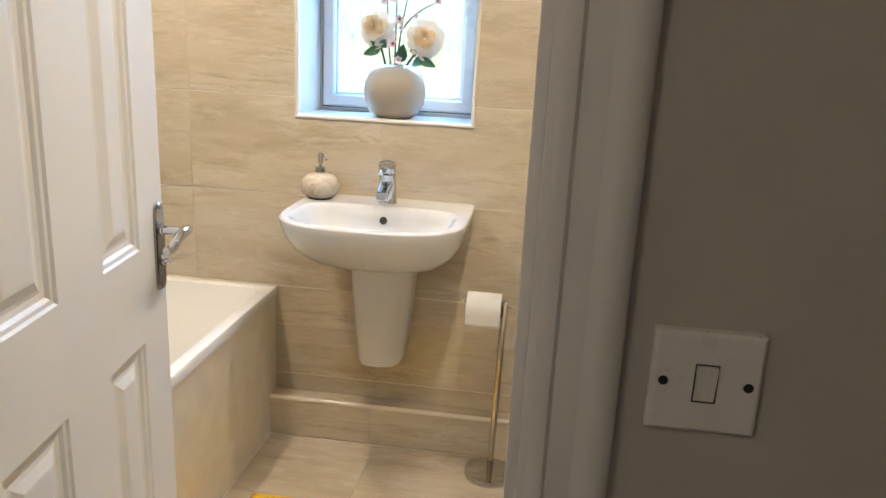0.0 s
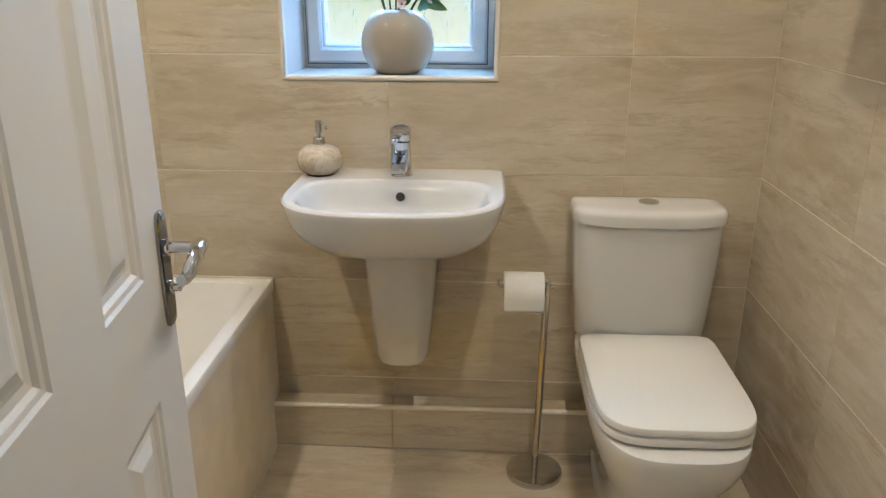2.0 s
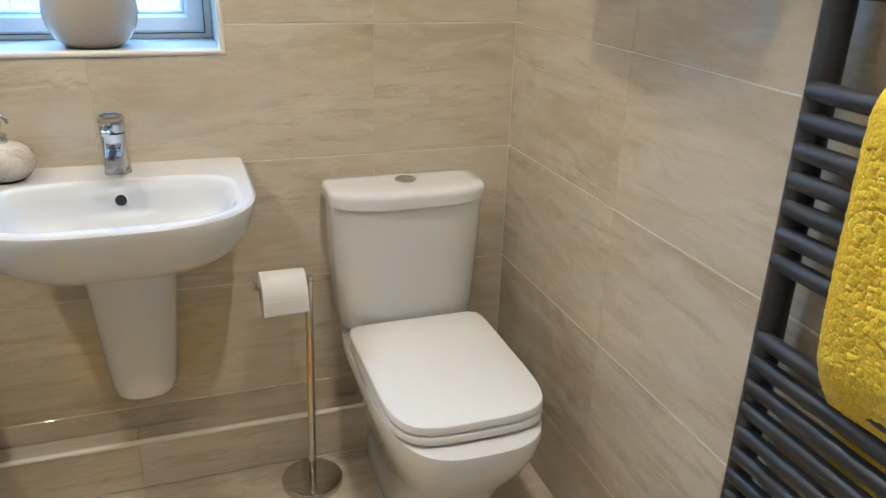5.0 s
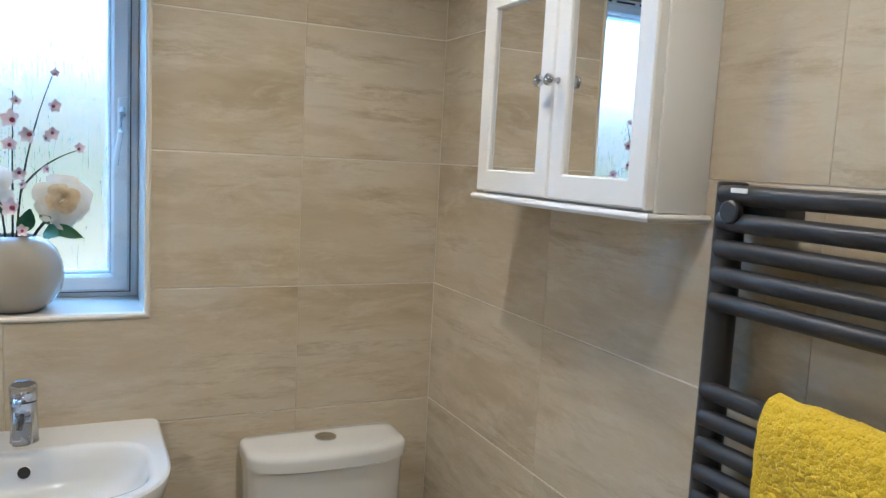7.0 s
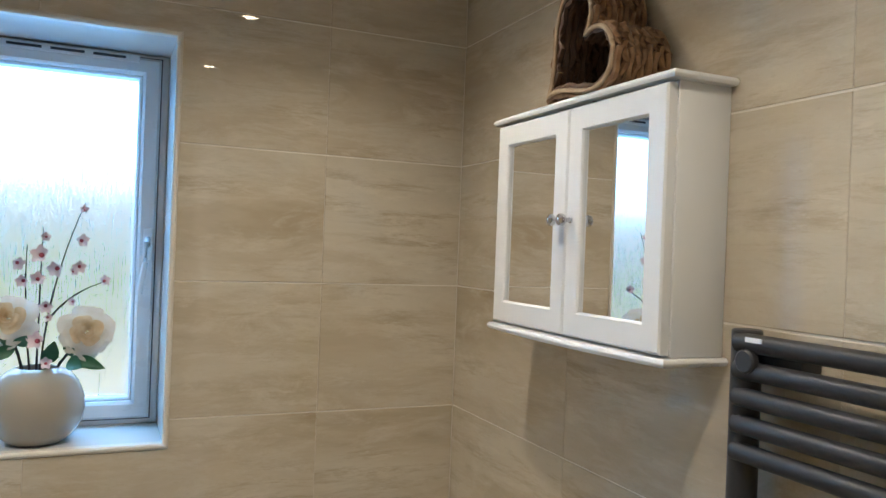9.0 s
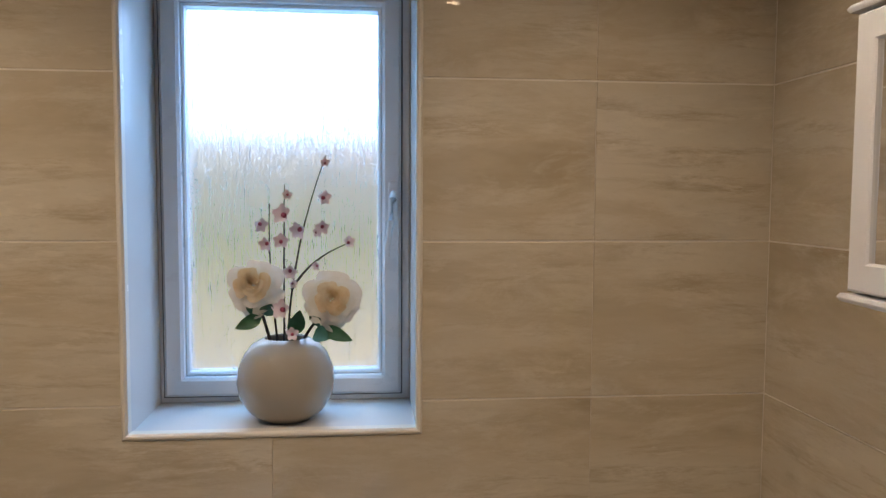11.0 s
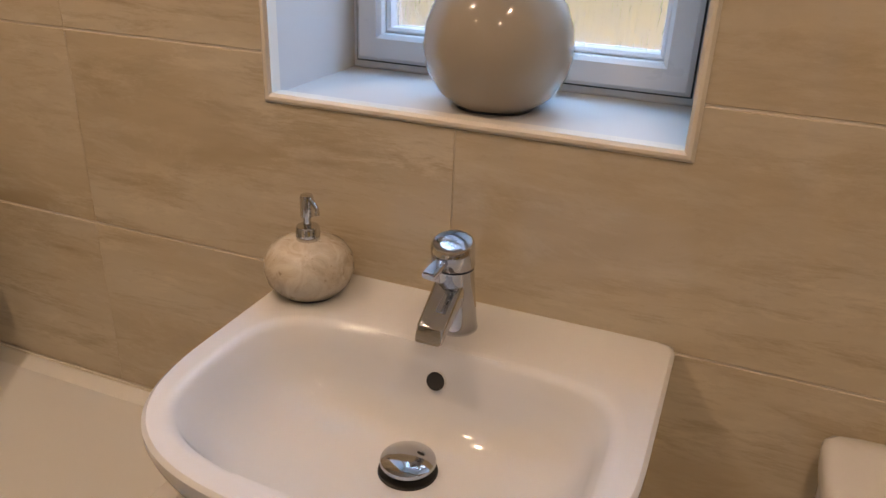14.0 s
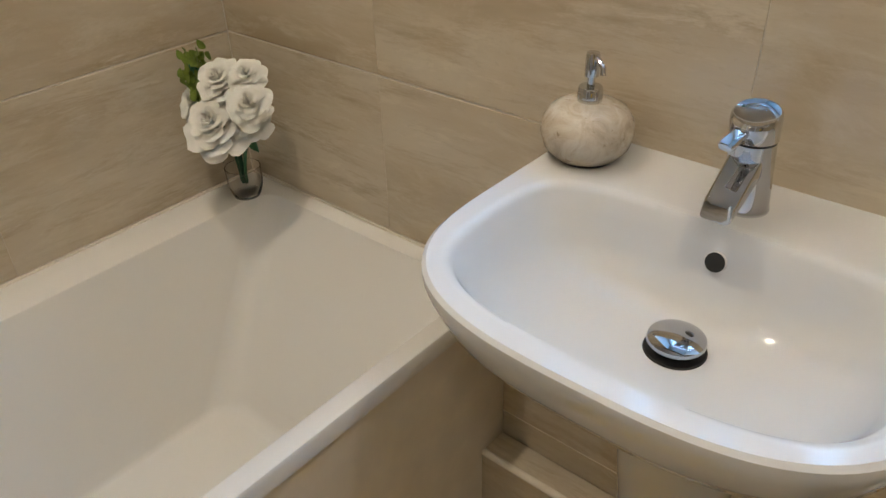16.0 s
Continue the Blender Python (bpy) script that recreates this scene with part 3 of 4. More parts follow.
part("rocker", b, MAT_SWITCH, switch, smooth=False)
part("rocker_gap", box(-0.0085, -0.0101, -0.015, 0.0085, -0.0095, 0.015), MAT_SEAL, switch)
for sx in (-0.030, 0.030):
    part("screw", lathe([(0.0036, 0.0), (0.0036, 0.0006)], 14, m=along((sx, -0.0099, 0), (sx, -1, 0))), MAT_DARK, switch)

# ---- the bath ----
BATH_Z, BATH_E = 0.489, -0.643
bath = thing("bath", "white acrylic bath with a tiled side panel", "bathtub", (WEST, SOUTH, 0))
bx, by = (WEST + BATH_E) / 2, (SOUTH + NORTH) / 2
ohx, ohy = (BATH_E - WEST) / 2 - 0.001, (NORTH - SOUTH) / 2 - 0.001
ix0, ix1, iy0, iy1 = -1.224, -0.683, 0.85, 2.308
icx, icy, ihx, ihy = (ix0 + ix1) / 2, (iy0 + iy1) / 2, (ix1 - ix0) / 2, (iy1 - iy0) / 2
N_B = 96


def square_ring(cx, cy, z, hx, hy, r, n=N_B):
    """A rectangle with corners of radius r."""
    pts = []
    q = n // 4
    for c, (sx, sy) in enumerate(((1, 1), (-1, 1), (-1, -1), (1, -1))):
        for k in range(q):
            a = math.pi / 2 * (c + k / (q - 1))
            pts.append((cx + sx * (hx - r) + r * math.cos(a), cy + sy * (hy - r) + r * math.sin(a), z))
    return pts


rings = [square_ring(bx, by, BATH_Z - 0.032, ohx, ohy, 0.006), square_ring(bx, by, BATH_Z - 0.006, ohx, ohy, 0.006), square_ring(bx, by, BATH_Z - 0.001, ohx - 0.003, ohy - 0.003, 0.006),
         square_ring(bx, by, BATH_Z, ohx - 0.008, ohy - 0.008, 0.006),
         square_ring(icx, icy, BATH_Z, ihx + 0.006, ihy + 0.006, 0.045), square_ring(icx, icy, BATH_Z - 0.002, ihx + 0.002, ihy + 0.002, 0.043), square_ring(icx, icy, BATH_Z - 0.008, ihx, ihy, 0.042)]
FOOT_W, FOOT_E, FOOT_S, FOOT_N = -1.135, -0.775, 1.06, 2.055     # edges of the tub's bottom
for f in (0.2, 0.4, 0.6, 0.78, 0.88, 0.94, 0.975, 1.0):
    drop = f if f < 0.88 else 0.88 + 0.10 * math.sin((f - 0.88) / 0.12 * math.pi / 2)
    g = f * 0.94 if f < 0.88 else 0.827 + 0.173 * (1 - math.cos((f - 0.88) / 0.12 * math.pi / 2))
    x0, x1, y0, y1 = ix0 + (FOOT_W - ix0) * g, ix1 + (FOOT_E - ix1) * g, iy0 + (FOOT_S - iy0) * g, iy1 + (FOOT_N - iy1) * g
    rings.append(square_ring((x0 + x1) / 2, (y0 + y1) / 2, BATH_Z - 0.008 - 0.36 * drop, (x1 - x0) / 2, (y1 - y0) / 2, 0.042 + 0.03 * g))
rings.append(square_ring((FOOT_W + FOOT_E) / 2, (FOOT_S + FOOT_N) / 2, BATH_Z - 0.364, 0.04, 0.25, 0.03))
dpart("tub", loft(rings, cap0=False), MAT_ACRYLIC, bath)
dpart("side_panel", box(BATH_E - 0.045, SOUTH, 0.0, BATH_E - 0.0075, NORTH - 0.001, BATH_Z - 0.020), MAT_GROUT, bath, "tiled side panel", False)
dpart("sealant", tube([(WEST + 0.003, SOUTH + 0.01, BATH_Z), (WEST + 0.003, NORTH - 0.003, BATH_Z), (BATH_E, NORTH - 0.003, BATH_Z)], 0.004, 8), MAT_TRIM, bath)

# ---- the basin ----
BX, RIM = -0.2765, 0.803
basin = thing("basin", "white ceramic wall-hung basin with a half pedestal", "basin", (BX, NORTH, 0.3))
OUT = [(2.240, 0.644, 0.080, 0.108, 2.6, 6), (2.222, 0.648, 0.128, 0.125, 2.7, 8), (2.198, 0.658, 0.168, 0.149, 2.7, 10), (2.172, 0.680, 0.202, 0.174, 2.8, 12), (2.151, 0.712, 0.228, 0.194, 2.8, 14),
       (2.138, 0.748, 0.244, 0.207, 2.85, 24), (2.133, 0.778, 0.2510, 0.2140, 2.9, 36), (2.132, RIM - 0.012, 0.2540, 0.2165, 2.9, 44), (2.132, RIM - 0.004, 0.2535, 0.2160, 2.9, 44), (2.132, RIM, 0.2490, 0.2120, 2.9, 44), (2.132, RIM, 0.2470, 0.2100, 2.9, 44),
       (2.086, RIM, 0.2275, 0.1465, 3.0, 4.5), (2.086, RIM, 0.2250, 0.144, 3.0, 4.5), (2.086, RIM - 0.0015, 0.2190, 0.138, 3.0, 4.5), (2.086, RIM - 0.008, 0.2130, 0.133, 3.0, 4.4), (2.087, RIM - 0.030, 0.2020, 0.1270, 2.9, 4.2),
       (2.090, RIM - 0.060, 0.184, 0.118, 2.8, 3.8), (2.096, RIM - 0.084, 0.158, 0.104, 2.6, 3.2), (2.108, RIM - 0.099, 0.116, 0.078, 2.4, 2.6), (2.126, RIM - 0.106, 0.050, 0.036, 2, 2), (2.130, RIM - 0.108, 0.018, 0.018, 2, 2)]
rings = [ring(BX, cy, z, hx, hy, f, k, 160) for cy, z, hx, hy, f, k in OUT]
dpart("bowl", loft(rings), MAT_CERAMIC, basin)
rings = [ring(BX, cy, z, hx, hy, 2.6, 8, 56) for cy, z, hx, hy in ((2.262, 0.322, 0.036, 0.066), (2.256, 0.324, 0.054, 0.084), (2.253, 0.331, 0.066, 0.093), (2.252, 0.349, 0.071, 0.097), (2.249, 0.45, 0.080, 0.100), (2.246, 0.55, 0.088, 0.103), (2.244, 0.615, 0.093, 0.105), (2.240, 0.66, 0.096, 0.108))]
dpart("half_pedestal", loft(rings), MAT_CERAMIC, basin)
m = along((BX + 0.002, 2.2105, 0.764), (BX + 0.002, 2.0, 0.83))
dpart("overflow", lathe([(0.0120, -0.006), (0.0120, 0.0015), (0.0110, 0.0022), (0.0102, 0.001)], 24, m=m, cap1=False), MAT_CERAMIC, basin)
# no hole is cut; a black disc gives the shade inside the overflow
dpart("overflow_hole", lathe([(0.0112, -0.001), (0.0112, 0.0025)], 20, m=m), MAT_DARK, basin, "overflow hole, its shade a black disc")
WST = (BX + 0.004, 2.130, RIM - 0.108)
# ring blackened for the shade under the plug
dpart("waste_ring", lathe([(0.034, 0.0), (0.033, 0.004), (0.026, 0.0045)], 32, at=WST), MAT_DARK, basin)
dpart("waste_plug", lathe([(0.012, 0.0), (0.012, 0.009), (0.030, 0.011), (0.0315, 0.014), (0.0305, 0.0175), (0.024, 0.0205), (0.010, 0.0222), (0.001, 0.0225)], 36, at=WST), MAT_CHROME, basin, "chrome domed click plug")

# ---- the mixer tap ----
TX, TY, TZ = -0.277, 2.276, RIM
tap = thing("mixer_tap", "chrome single-lever basin mixer tap", "tap", (TX, TY, TZ))
part("body", lathe([(0.0265, 0.0), (0.0265, 0.003), (0.0255, 0.0045), (0.0245, 0.050), (0.0240, 0.084), (0.0240, 0.088)], 40), MAT_CHROME, tap)
part("joint_ring", lathe([(0.0222, 0.087), (0.0222, 0.0915)], 36), MAT_SEAL, tap)
b = lathe([(0.0245, 0.091), (0.0255, 0.0925), (0.0255, 0.115), (0.0248, 0.1185), (0.0225, 0.1205), (0.0205, 0.1198), (0.012, 0.1192), (0.001, 0.1190)], 40)
for v in b.verts:
    if v.co.z > 0.108:
        v.co.z += 0.30 * v.co.y
part("cap", b, MAT_CHROME, tap)
rings = []
for t_, w, h in ((0.0, 0.0185, 0.019), (0.30, 0.0180, 0.0165), (0.65, 0.0172, 0.0130), (0.96, 0.0168, 0.0100), (1.0, 0.0155, 0.0085)):
    cy_, cz_ = -0.006 - 0.070 * t_, 0.069 - 0.037 * t_
    rings.append([(w * px, cy_ + h * pz * 0.5, cz_ + h * pz) for px, pz in ((math.copysign(abs(math.cos(a)) ** 0.3, math.cos(a)), math.copysign(abs(math.sin(a)) ** 0.3, math.sin(a))) for a in (2 * math.pi * k / 40 for k in range(40)))])
part("spout", loft(rings), MAT_CHROME, tap)
part("aerator", lathe([(0.0105, 0.0), (0.0105, 0.010)], 20, m=along((0, -0.066, 0.017), (0, -0.062, 0.027))), MAT_BRUSHED, tap)
b = box(-0.0080, -0.054, 0.1035, 0.0080, -0.015, 0.1115, 0.003)
for v in b.verts:
    v.co.z += 0.30 * (v.co.y + 0.015)
bmesh.ops.rotate(b, cent=(0, 0, 0.09), matrix=Matrix.Rotation(radians(-10), 3, "Z"), verts=b.verts)
part("lever", b, MAT_CHROME, tap)

for ob in tap.children:
    if ob.name.split(".")[0] not in ("spout", "aerator"):
        for v in ob.data.vertices:
            v.co.y -= 0.20 * v.co.z
    else:
        for v in ob.data.vertices:
            v.co.y -= 0.010

# ---- the soap dispenser ----
SX, SY = -0.482, 2.278
soap = thing("soap_dispenser", "cream marbled stone soap dispenser with chrome pump", "soap dispenser", (SX, SY, RIM))
part("foot", lathe([(0.036, 0.0), (0.037, 0.003), (0.034, 0.005)], 32), MAT_SEAL, soap)
part("body", lathe([(0.034, 0.003), (0.044, 0.007), (0.053, 0.018), (0.0575, 0.034), (0.056, 0.050), (0.047, 0.064), (0.032, 0.072), (0.018, 0.0745), (0.014, 0.0745)], 48), MAT_STONE, soap)
part("collar", lathe([(0.0150, 0.073), (0.0155, 0.075), (0.0150, 0.090), (0.0135, 0.092), (0.0065, 0.0925)], 24), MAT_CHROME, soap)
b = lathe([(0.0048, 0.090), (0.0048, 0.104), (0.0085, 0.105), (0.0085, 0.130), (0.0075, 0.133), (0.001, 0.1335)], 20)
tube([(0, 0, 0.128), (0.012, -0.006, 0.127), (0.020, -0.010, 0.121), (0.021, -0.011, 0.113)], 0.0033, 10, b)
part("pump_head", b, MAT_CHROME, soap)

# ---- the toilet ----
CX = 0.336
toilet = thing("toilet", "white ceramic close-coupled toilet with its lid closed", "toilet", (CX, NORTH, 0))
rings = [ring(CX, cy, z, hx, hy, 3.0, 10, 64) for cy, z, hx, hy in ((2.270, 0.392, 0.150, 0.068), (2.270, 0.400, 0.164, 0.074), (2.268, 0.45, 0.169, 0.078), (2.265, 0.60, 0.178, 0.081), (2.264, 0.702, 0.181, 0.083))]
dpart("cistern", loft(rings), MAT_CERAMIC, toilet)
rings = [ring(CX, cy, z, hx, hy, 3.0, 12, 64) for cy, z, hx, hy in ((2.262, 0.703, 0.181, 0.085), (2.261, 0.706, 0.186, 0.0875), (2.261, 0.728, 0.1875, 0.088), (2.261, 0.735, 0.1855, 0.086), (2.261, 0.740, 0.179, 0.080), (2.262, 0.7425, 0.15, 0.055), (2.262, 0.743, 0.05, 0.03))]
dpart("cistern_lid", loft(rings), MAT_CERAMIC, toilet)
dpart("flush_ring", lathe([(0.025, 0), (0.025, 0.003), (0.023, 0.0045), (0.020, 0.0045)], 32, at=(CX, 2.270, 0.744)), MAT_CHROME, toilet)
dpart("flush_button", lathe([(0.0195, 0), (0.0195, 0.0035), (0.017, 0.005), (0.001, 0.0055)], 32, at=(CX, 2.270, 0.744)), MAT_BRUSHED, toilet, "chrome dual flush button")
PAN = [(2.090, 0.0, 0.104, 0.230), (2.090, 0.012, 0.106, 0.232), (2.085, 0.06, 0.105, 0.230), (2.070, 0.14, 0.110, 0.238), (2.045, 0.22, 0.130, 0.262), (2.025, 0.285, 0.153, 0.292), (2.020, 0.335, 0.165, 0.312), (2.022, 0.366, 0.169, 0.318), (2.022, 0.376, 0.167, 0.316), (2.022, 0.379, 0.150, 0.30)]
rings = [ring(CX, cy, z, hx, hy, 3.4, 6, 72) for cy, z, hx, hy in PAN]
dpart("pan", loft(rings), MAT_CERAMIC, toilet)


def slab(z0, z1, hx, hy, cy, r, f=4.4, k=14):
    rr = [ring(CX, cy, z, hx - g, hy - g, f, k, 72) for z, g in ((z0, r * 0.8), (z0 + r * 0.5, 0.0), (z1 - r, 0.0), (z1 - r * 0.3, r * 0.3), (z1, r)) ]
    rr.append(ring(CX, cy, z1 + 0.0006, hx * 0.5, hy * 0.5, f, k, 72))
    return loft(rr)


dpart("seat", slab(0.3835, 0.402, 0.166, 0.222, 1.968, 0.005), MAT_SEAT, toilet)
dpart("seat_lid", slab(0.4045, 0.424, 0.166, 0.221, 1.969, 0.006), MAT_SEAT, toilet)
for sx in (-0.075, 0.075):
    dpart("seat_hinge", lathe([(0.010, -0.02), (0.0115, -0.017), (0.0115, 0.017), (0.010, 0.02)], 20, m=along((CX + sx, 2.197, 0.396), (CX + sx + 1, 2.197, 0.396))), MAT_SEAT, toilet)
dpart("floor_screw_cap", lathe([(0.009, 0.0), (0.009, 0.006), (0.003, 0.011)], 16, m=along((CX + 0.105, 1.985, 0.06), (CX + 1.105, 1.985, 0.06))), MAT_SEAT, toilet)

# ---- toilet roll stand ----
PX, PY = 0.089, 2.190
stand = thing("toilet_roll_stand", "polished metal toilet roll stand with round base", "toilet roll stand", (0.078, PY, 0))
dpart("base", lathe([(0.072, 0.0), (0.075, 0.002), (0.075, 0.013), (0.073, 0.017), (0.066, 0.0185), (0.006, 0.020)], 48, at=(0.078, PY, 0)), MAT_BRUSHED, stand)
dpart("pole", tube([(0.079, PY, 0.018), (0.084, PY, 0.28), (PX, PY, 0.557)], 0.0090, 18), MAT_BRASS_POLE, stand, "polished pole")
dpart("finial", lathe([(0.007, 0), (0.009, 0.003), (0.009, 0.008), (0.004, 0.012)], 16, at=(PX + 0.002, PY, 0.554)), MAT_CHROME, stand)
ARM_Z = 0.545
dpart("arm", tube([(PX + 0.018, PY, ARM_Z), (PX, PY, ARM_Z), (-0.026, PY, ARM_Z), (-0.030, PY, ARM_Z + 0.003), (-0.030, PY, ARM_Z + 0.016)], 0.0045, 12), MAT_CHROME, stand)
roll = thing("toilet_roll", "white toilet paper roll on the stand's arm", "toilet roll", ((PX - 0.03) / 2, PY, ARM_Z - 0.015))
RZ = ARM_Z - 0.0155
m = along((-0.018, PY, RZ), (1, PY, RZ))
bm = lathe([(0.020, 0.0), (0.050, 0.0), (0.0512, 0.0012), (0.0512, 0.0968), (0.050, 0.098), (0.020, 0.098)], 48, m=m, cap0=False, cap1=False)
dpart("paper", bm, MAT_PAPER, roll)
dpart("core", lathe([(0.0200, 0.098), (0.0200, 0.0), (0.0188, 0.0), (0.0188, 0.098), (0.020, 0.098)], 32, m=m, cap0=False, cap1=False), speckled("card", (0.45, 0.34, 0.24), 0.9), roll)
b = box(-0.0175, PY - 0.0522, RZ - 0.028, 0.0795, PY - 0.0508, RZ + 0.004)
dpart("loose_sheet", b, MAT_PAPER, roll, smooth=False)

# ---- the mirror cabinet ----
KY0, KY1, KX, KZ0, KZ1 = 1.445, 1.942, 0.536, 1.338, 1.722
cabinet = thing("bathroom_cabinet", "white wooden wall cabinet with two mirrored doors", "cabinet", (EAST, KY0, KZ0))
dpart("body", box(KX, KY0, KZ0, EAST - 0.001, KY1, KZ1, 0.0015), MAT_CABINET, cabinet)


def shelf_board(z0, z1, over, bow):
    """A board with a gently bowed front and rounded nose."""
    def outline(g, z):
        pts = [(EAST - 0.001, KY0 - over + g, z)]
        for k in range(17):
            t = k / 16
            pts.append((KX - 0.022 + g - bow * math.sin(math.pi * t), KY0 - over + g + (KY1 - KY0 + 2 * (over - g)) * t, z))
        pts.append((EAST - 0.001, KY1 + over - g, z))
        return pts
    e = (z1 - z0) * 0.4
    return loft([outline(e * 0.7, z0), outline(0.0, z0 + e), outline(0.0, z1 - e), outline(e * 0.7, z1)])


dpart("bottom_board", shelf_board(KZ0 - 0.012, KZ0 - 0.0005, 0.012, 0.016), MAT_CABINET, cabinet)
dpart("top_board", shelf_board(KZ1 + 0.0005, KZ1 + 0.011, 0.014, 0.004), MAT_CABINET, cabinet)
mid = (KY0 + KY1) / 2 - 0.002
for y0, y1, ky in ((KY0 + 0.003, mid - 0.001, mid - 0.016), (mid + 0.001, KY1 - 0.003, mid + 0.016)):
    b = border(y0, KZ0 + 0.004, y1, KZ1 - 0.004, 0.041, 0.0, 0.017, 0.003)
    b.transform(Matrix(((0, 1, 0, KX - 0.018), (1, 0, 0, 0), (0, 0, 1, 0), (0, 0, 0, 1))))
    cd = dpart("cabinet_door", b, MAT_CABINET, cabinet)
    mg = box(KX - 0.011, y0 + 0.037, KZ0 + 0.041, KX - 0.006, y1 - 0.037, KZ1 - 0.041)
    me_ = dpart("mirror", mg, MAT_MIRROR, cd, "clear mirror panel", False)
    kn = lathe([(0.005, 0.0), (0.0055, 0.002), (0.0035, 0.004), (0.004, 0.011), (0.0085, 0.014), (0.0105, 0.018), (0.0095, 0.023), (0.005, 0.026), (0.001, 0.0265)], 20, m=along((KX - 0.018, ky, 1.532), (-1, ky, 1.532)))
    k_ = dpart("knob", kn, MAT_CHROME, cd, "faceted chrome knob")

# ---- the towel radiator ----
radiator = thing("towel_radiator", "matt anthracite ladder towel radiator on the tiled wall", "radiator", (EAST - 0.05, 1.13, 0.3))
RY0, RY1, RX = 0.895, 1.364, 0.590
for yy in (RY1, RY0):
    b = lathe([(0.016, 0.0), (0.0195, 0.002), (0.0195, 0.983), (0.017, 0.985)], 28, at=(RX + 0.002, yy, 0.402))
    dpart("post", b, MAT_ANTHRACITE, radiator)
    inward = 1 if yy < 1.1 else -1
    for zz in (1.349, 0.50):
        dpart("wall_bracket", box(RX + 0.004, yy + inward * 0.012, zz - 0.009, EAST - 0.001, yy + inward * 0.085, zz + 0.009, 0.003), MAT_ANTHRACITE, radiator)
BAR_TOP = 1.371
BARS = [BAR_TOP - 0.0352 * k for k in range(5)] + [1.110 - 0.0375 * k for k in range(7)] + [0.770 - 0.0383 * k for k in range(9)]
for z in BARS:
    dpart("bar", lathe([(0.0125, 0.0), (0.0125, RY1 - RY0)], 20, m=along((RX - 0.012, RY0, z), (RX - 0.012, RY1, z))), MAT_ANTHRACITE, radiator)
dpart("air_valve", lathe([(0.014, 0.0), (0.0155, 0.002), (0.0155, 0.010), (0.013, 0.012)], 24, m=along((RX - 0.016, 1.340, 1.349), (-1, 1.340, 1.349))), MAT_ANTHRACITE, radiator)
dpart("label", box(RX - 0.0262, 1.314, 1.374, RX - 0.0245, 1.340, 1.380), MAT_LABEL, radiator, "small white label")

# ---- the yellow towel ----
TY0, TY1 = 0.985, 1.246
towel = thing("towel", "yellow terry towel draped over the radiator bars", "towel", (RX, 1.1, 0.8))
prof = [(RX + 0.006, 0.98), (RX + 0.006, 1.06), (RX + 0.004, 1.105), (RX - 0.002, 1.124), (RX - 0.012, 1.131), (RX - 0.024, 1.127), (RX - 0.034, 1.112), (RX - 0.038, 1.08), (RX - 0.040, 1.02), (RX - 0.041, 0.95), (RX - 0.040, 0.88), (RX - 0.036, 0.82), (RX - 0.026, 0.79), (RX - 0.010, 0.762), (RX + 0.008, 0.73), (RX + 0.014, 0.68), (RX + 0.014, 0.63)]
fine = []
for (x0, z0), (x1, z1) in zip(prof, prof[1:]):
    for k in range(32):
        fine.append((x0 + (x1 - x0) * k / 32, z0 + (z1 - z0) * k / 32))
b = bmesh.new()
W = 230
grid = []
for r_, (x, z) in enumerate(fine):
    row = []
    drop = max(0.0, 1.131 - z)
    for c in range(W + 1):
        s = c / W
        y = TY1 - drop * 0.040 - (TY1 - drop * 0.040 - TY0) * s
        fold = 0.004 * math.sin(s * 9 + z * 6) * min(1, drop * 8) if x < RX else 0
        nz_ = 0.0028 * (noise.noise((y * 210, z * 210, x * 210)) + 0.5 * noise.noise((y * 95, z * 95, 3)))
        nz_ *= min(1.0, 12 * s, 12 * (1 - s))
        row.append(b.verts.new((x + (fold - 0.003 + nz_) * (1 if x < RX - 0.005 else 0.2), y, z + 0.004 * noise.noise((y * 30, 0, z * 8)))))
    grid.append(row)
for r0, r1 in zip(grid, grid[1:]):
    for c in range(W):
        b.faces.new((r0[c], r0[c + 1], r1[c + 1], r1[c]))
cloth = dpart("cloth", b, MAT_TOWEL, towel)
thick = cloth.modifiers.new("thickness", "SOLIDIFY")
thick.thickness, thick.offset = 0.009, 1.0

b = box(RX + 0.004, 1.197, 0.700, RX + 0.006, 1.223, 0.722, 0.0008)
dpart("care_tag", b, material("blue_tag", (0.03, 0.08, 0.35), 0.6), towel, "small blue care tag")

# ---- the bath mat ----
b = bmesh.new()
grid = []
for r_ in range(71):
    row = []
    for c in range(71):
        x, y = -0.575 + 0.53 * c / 70, 1.46 + 0.485 * r_ / 70
        edge = min(r_, 70 - r_, c, 70 - c)
        h = 0.016 * min(1, (edge / 3) ** 0.5) + (0.004 * noise.noise((x * 120, y * 120, 0)) if edge > 0 else 0)
        row.append(b.verts.new((x, y, 0.001 + h)))
    grid.append(row)
for r0, r1 in zip(grid, grid[1:]):
    for c in range(70):
        b.faces.new((r0[c], r0[c + 1], r1[c + 1], r1[c]))
solid("bath_mat", b, MAT_MAT, "bright yellow tufted bath mat on the floor", "bath mat")


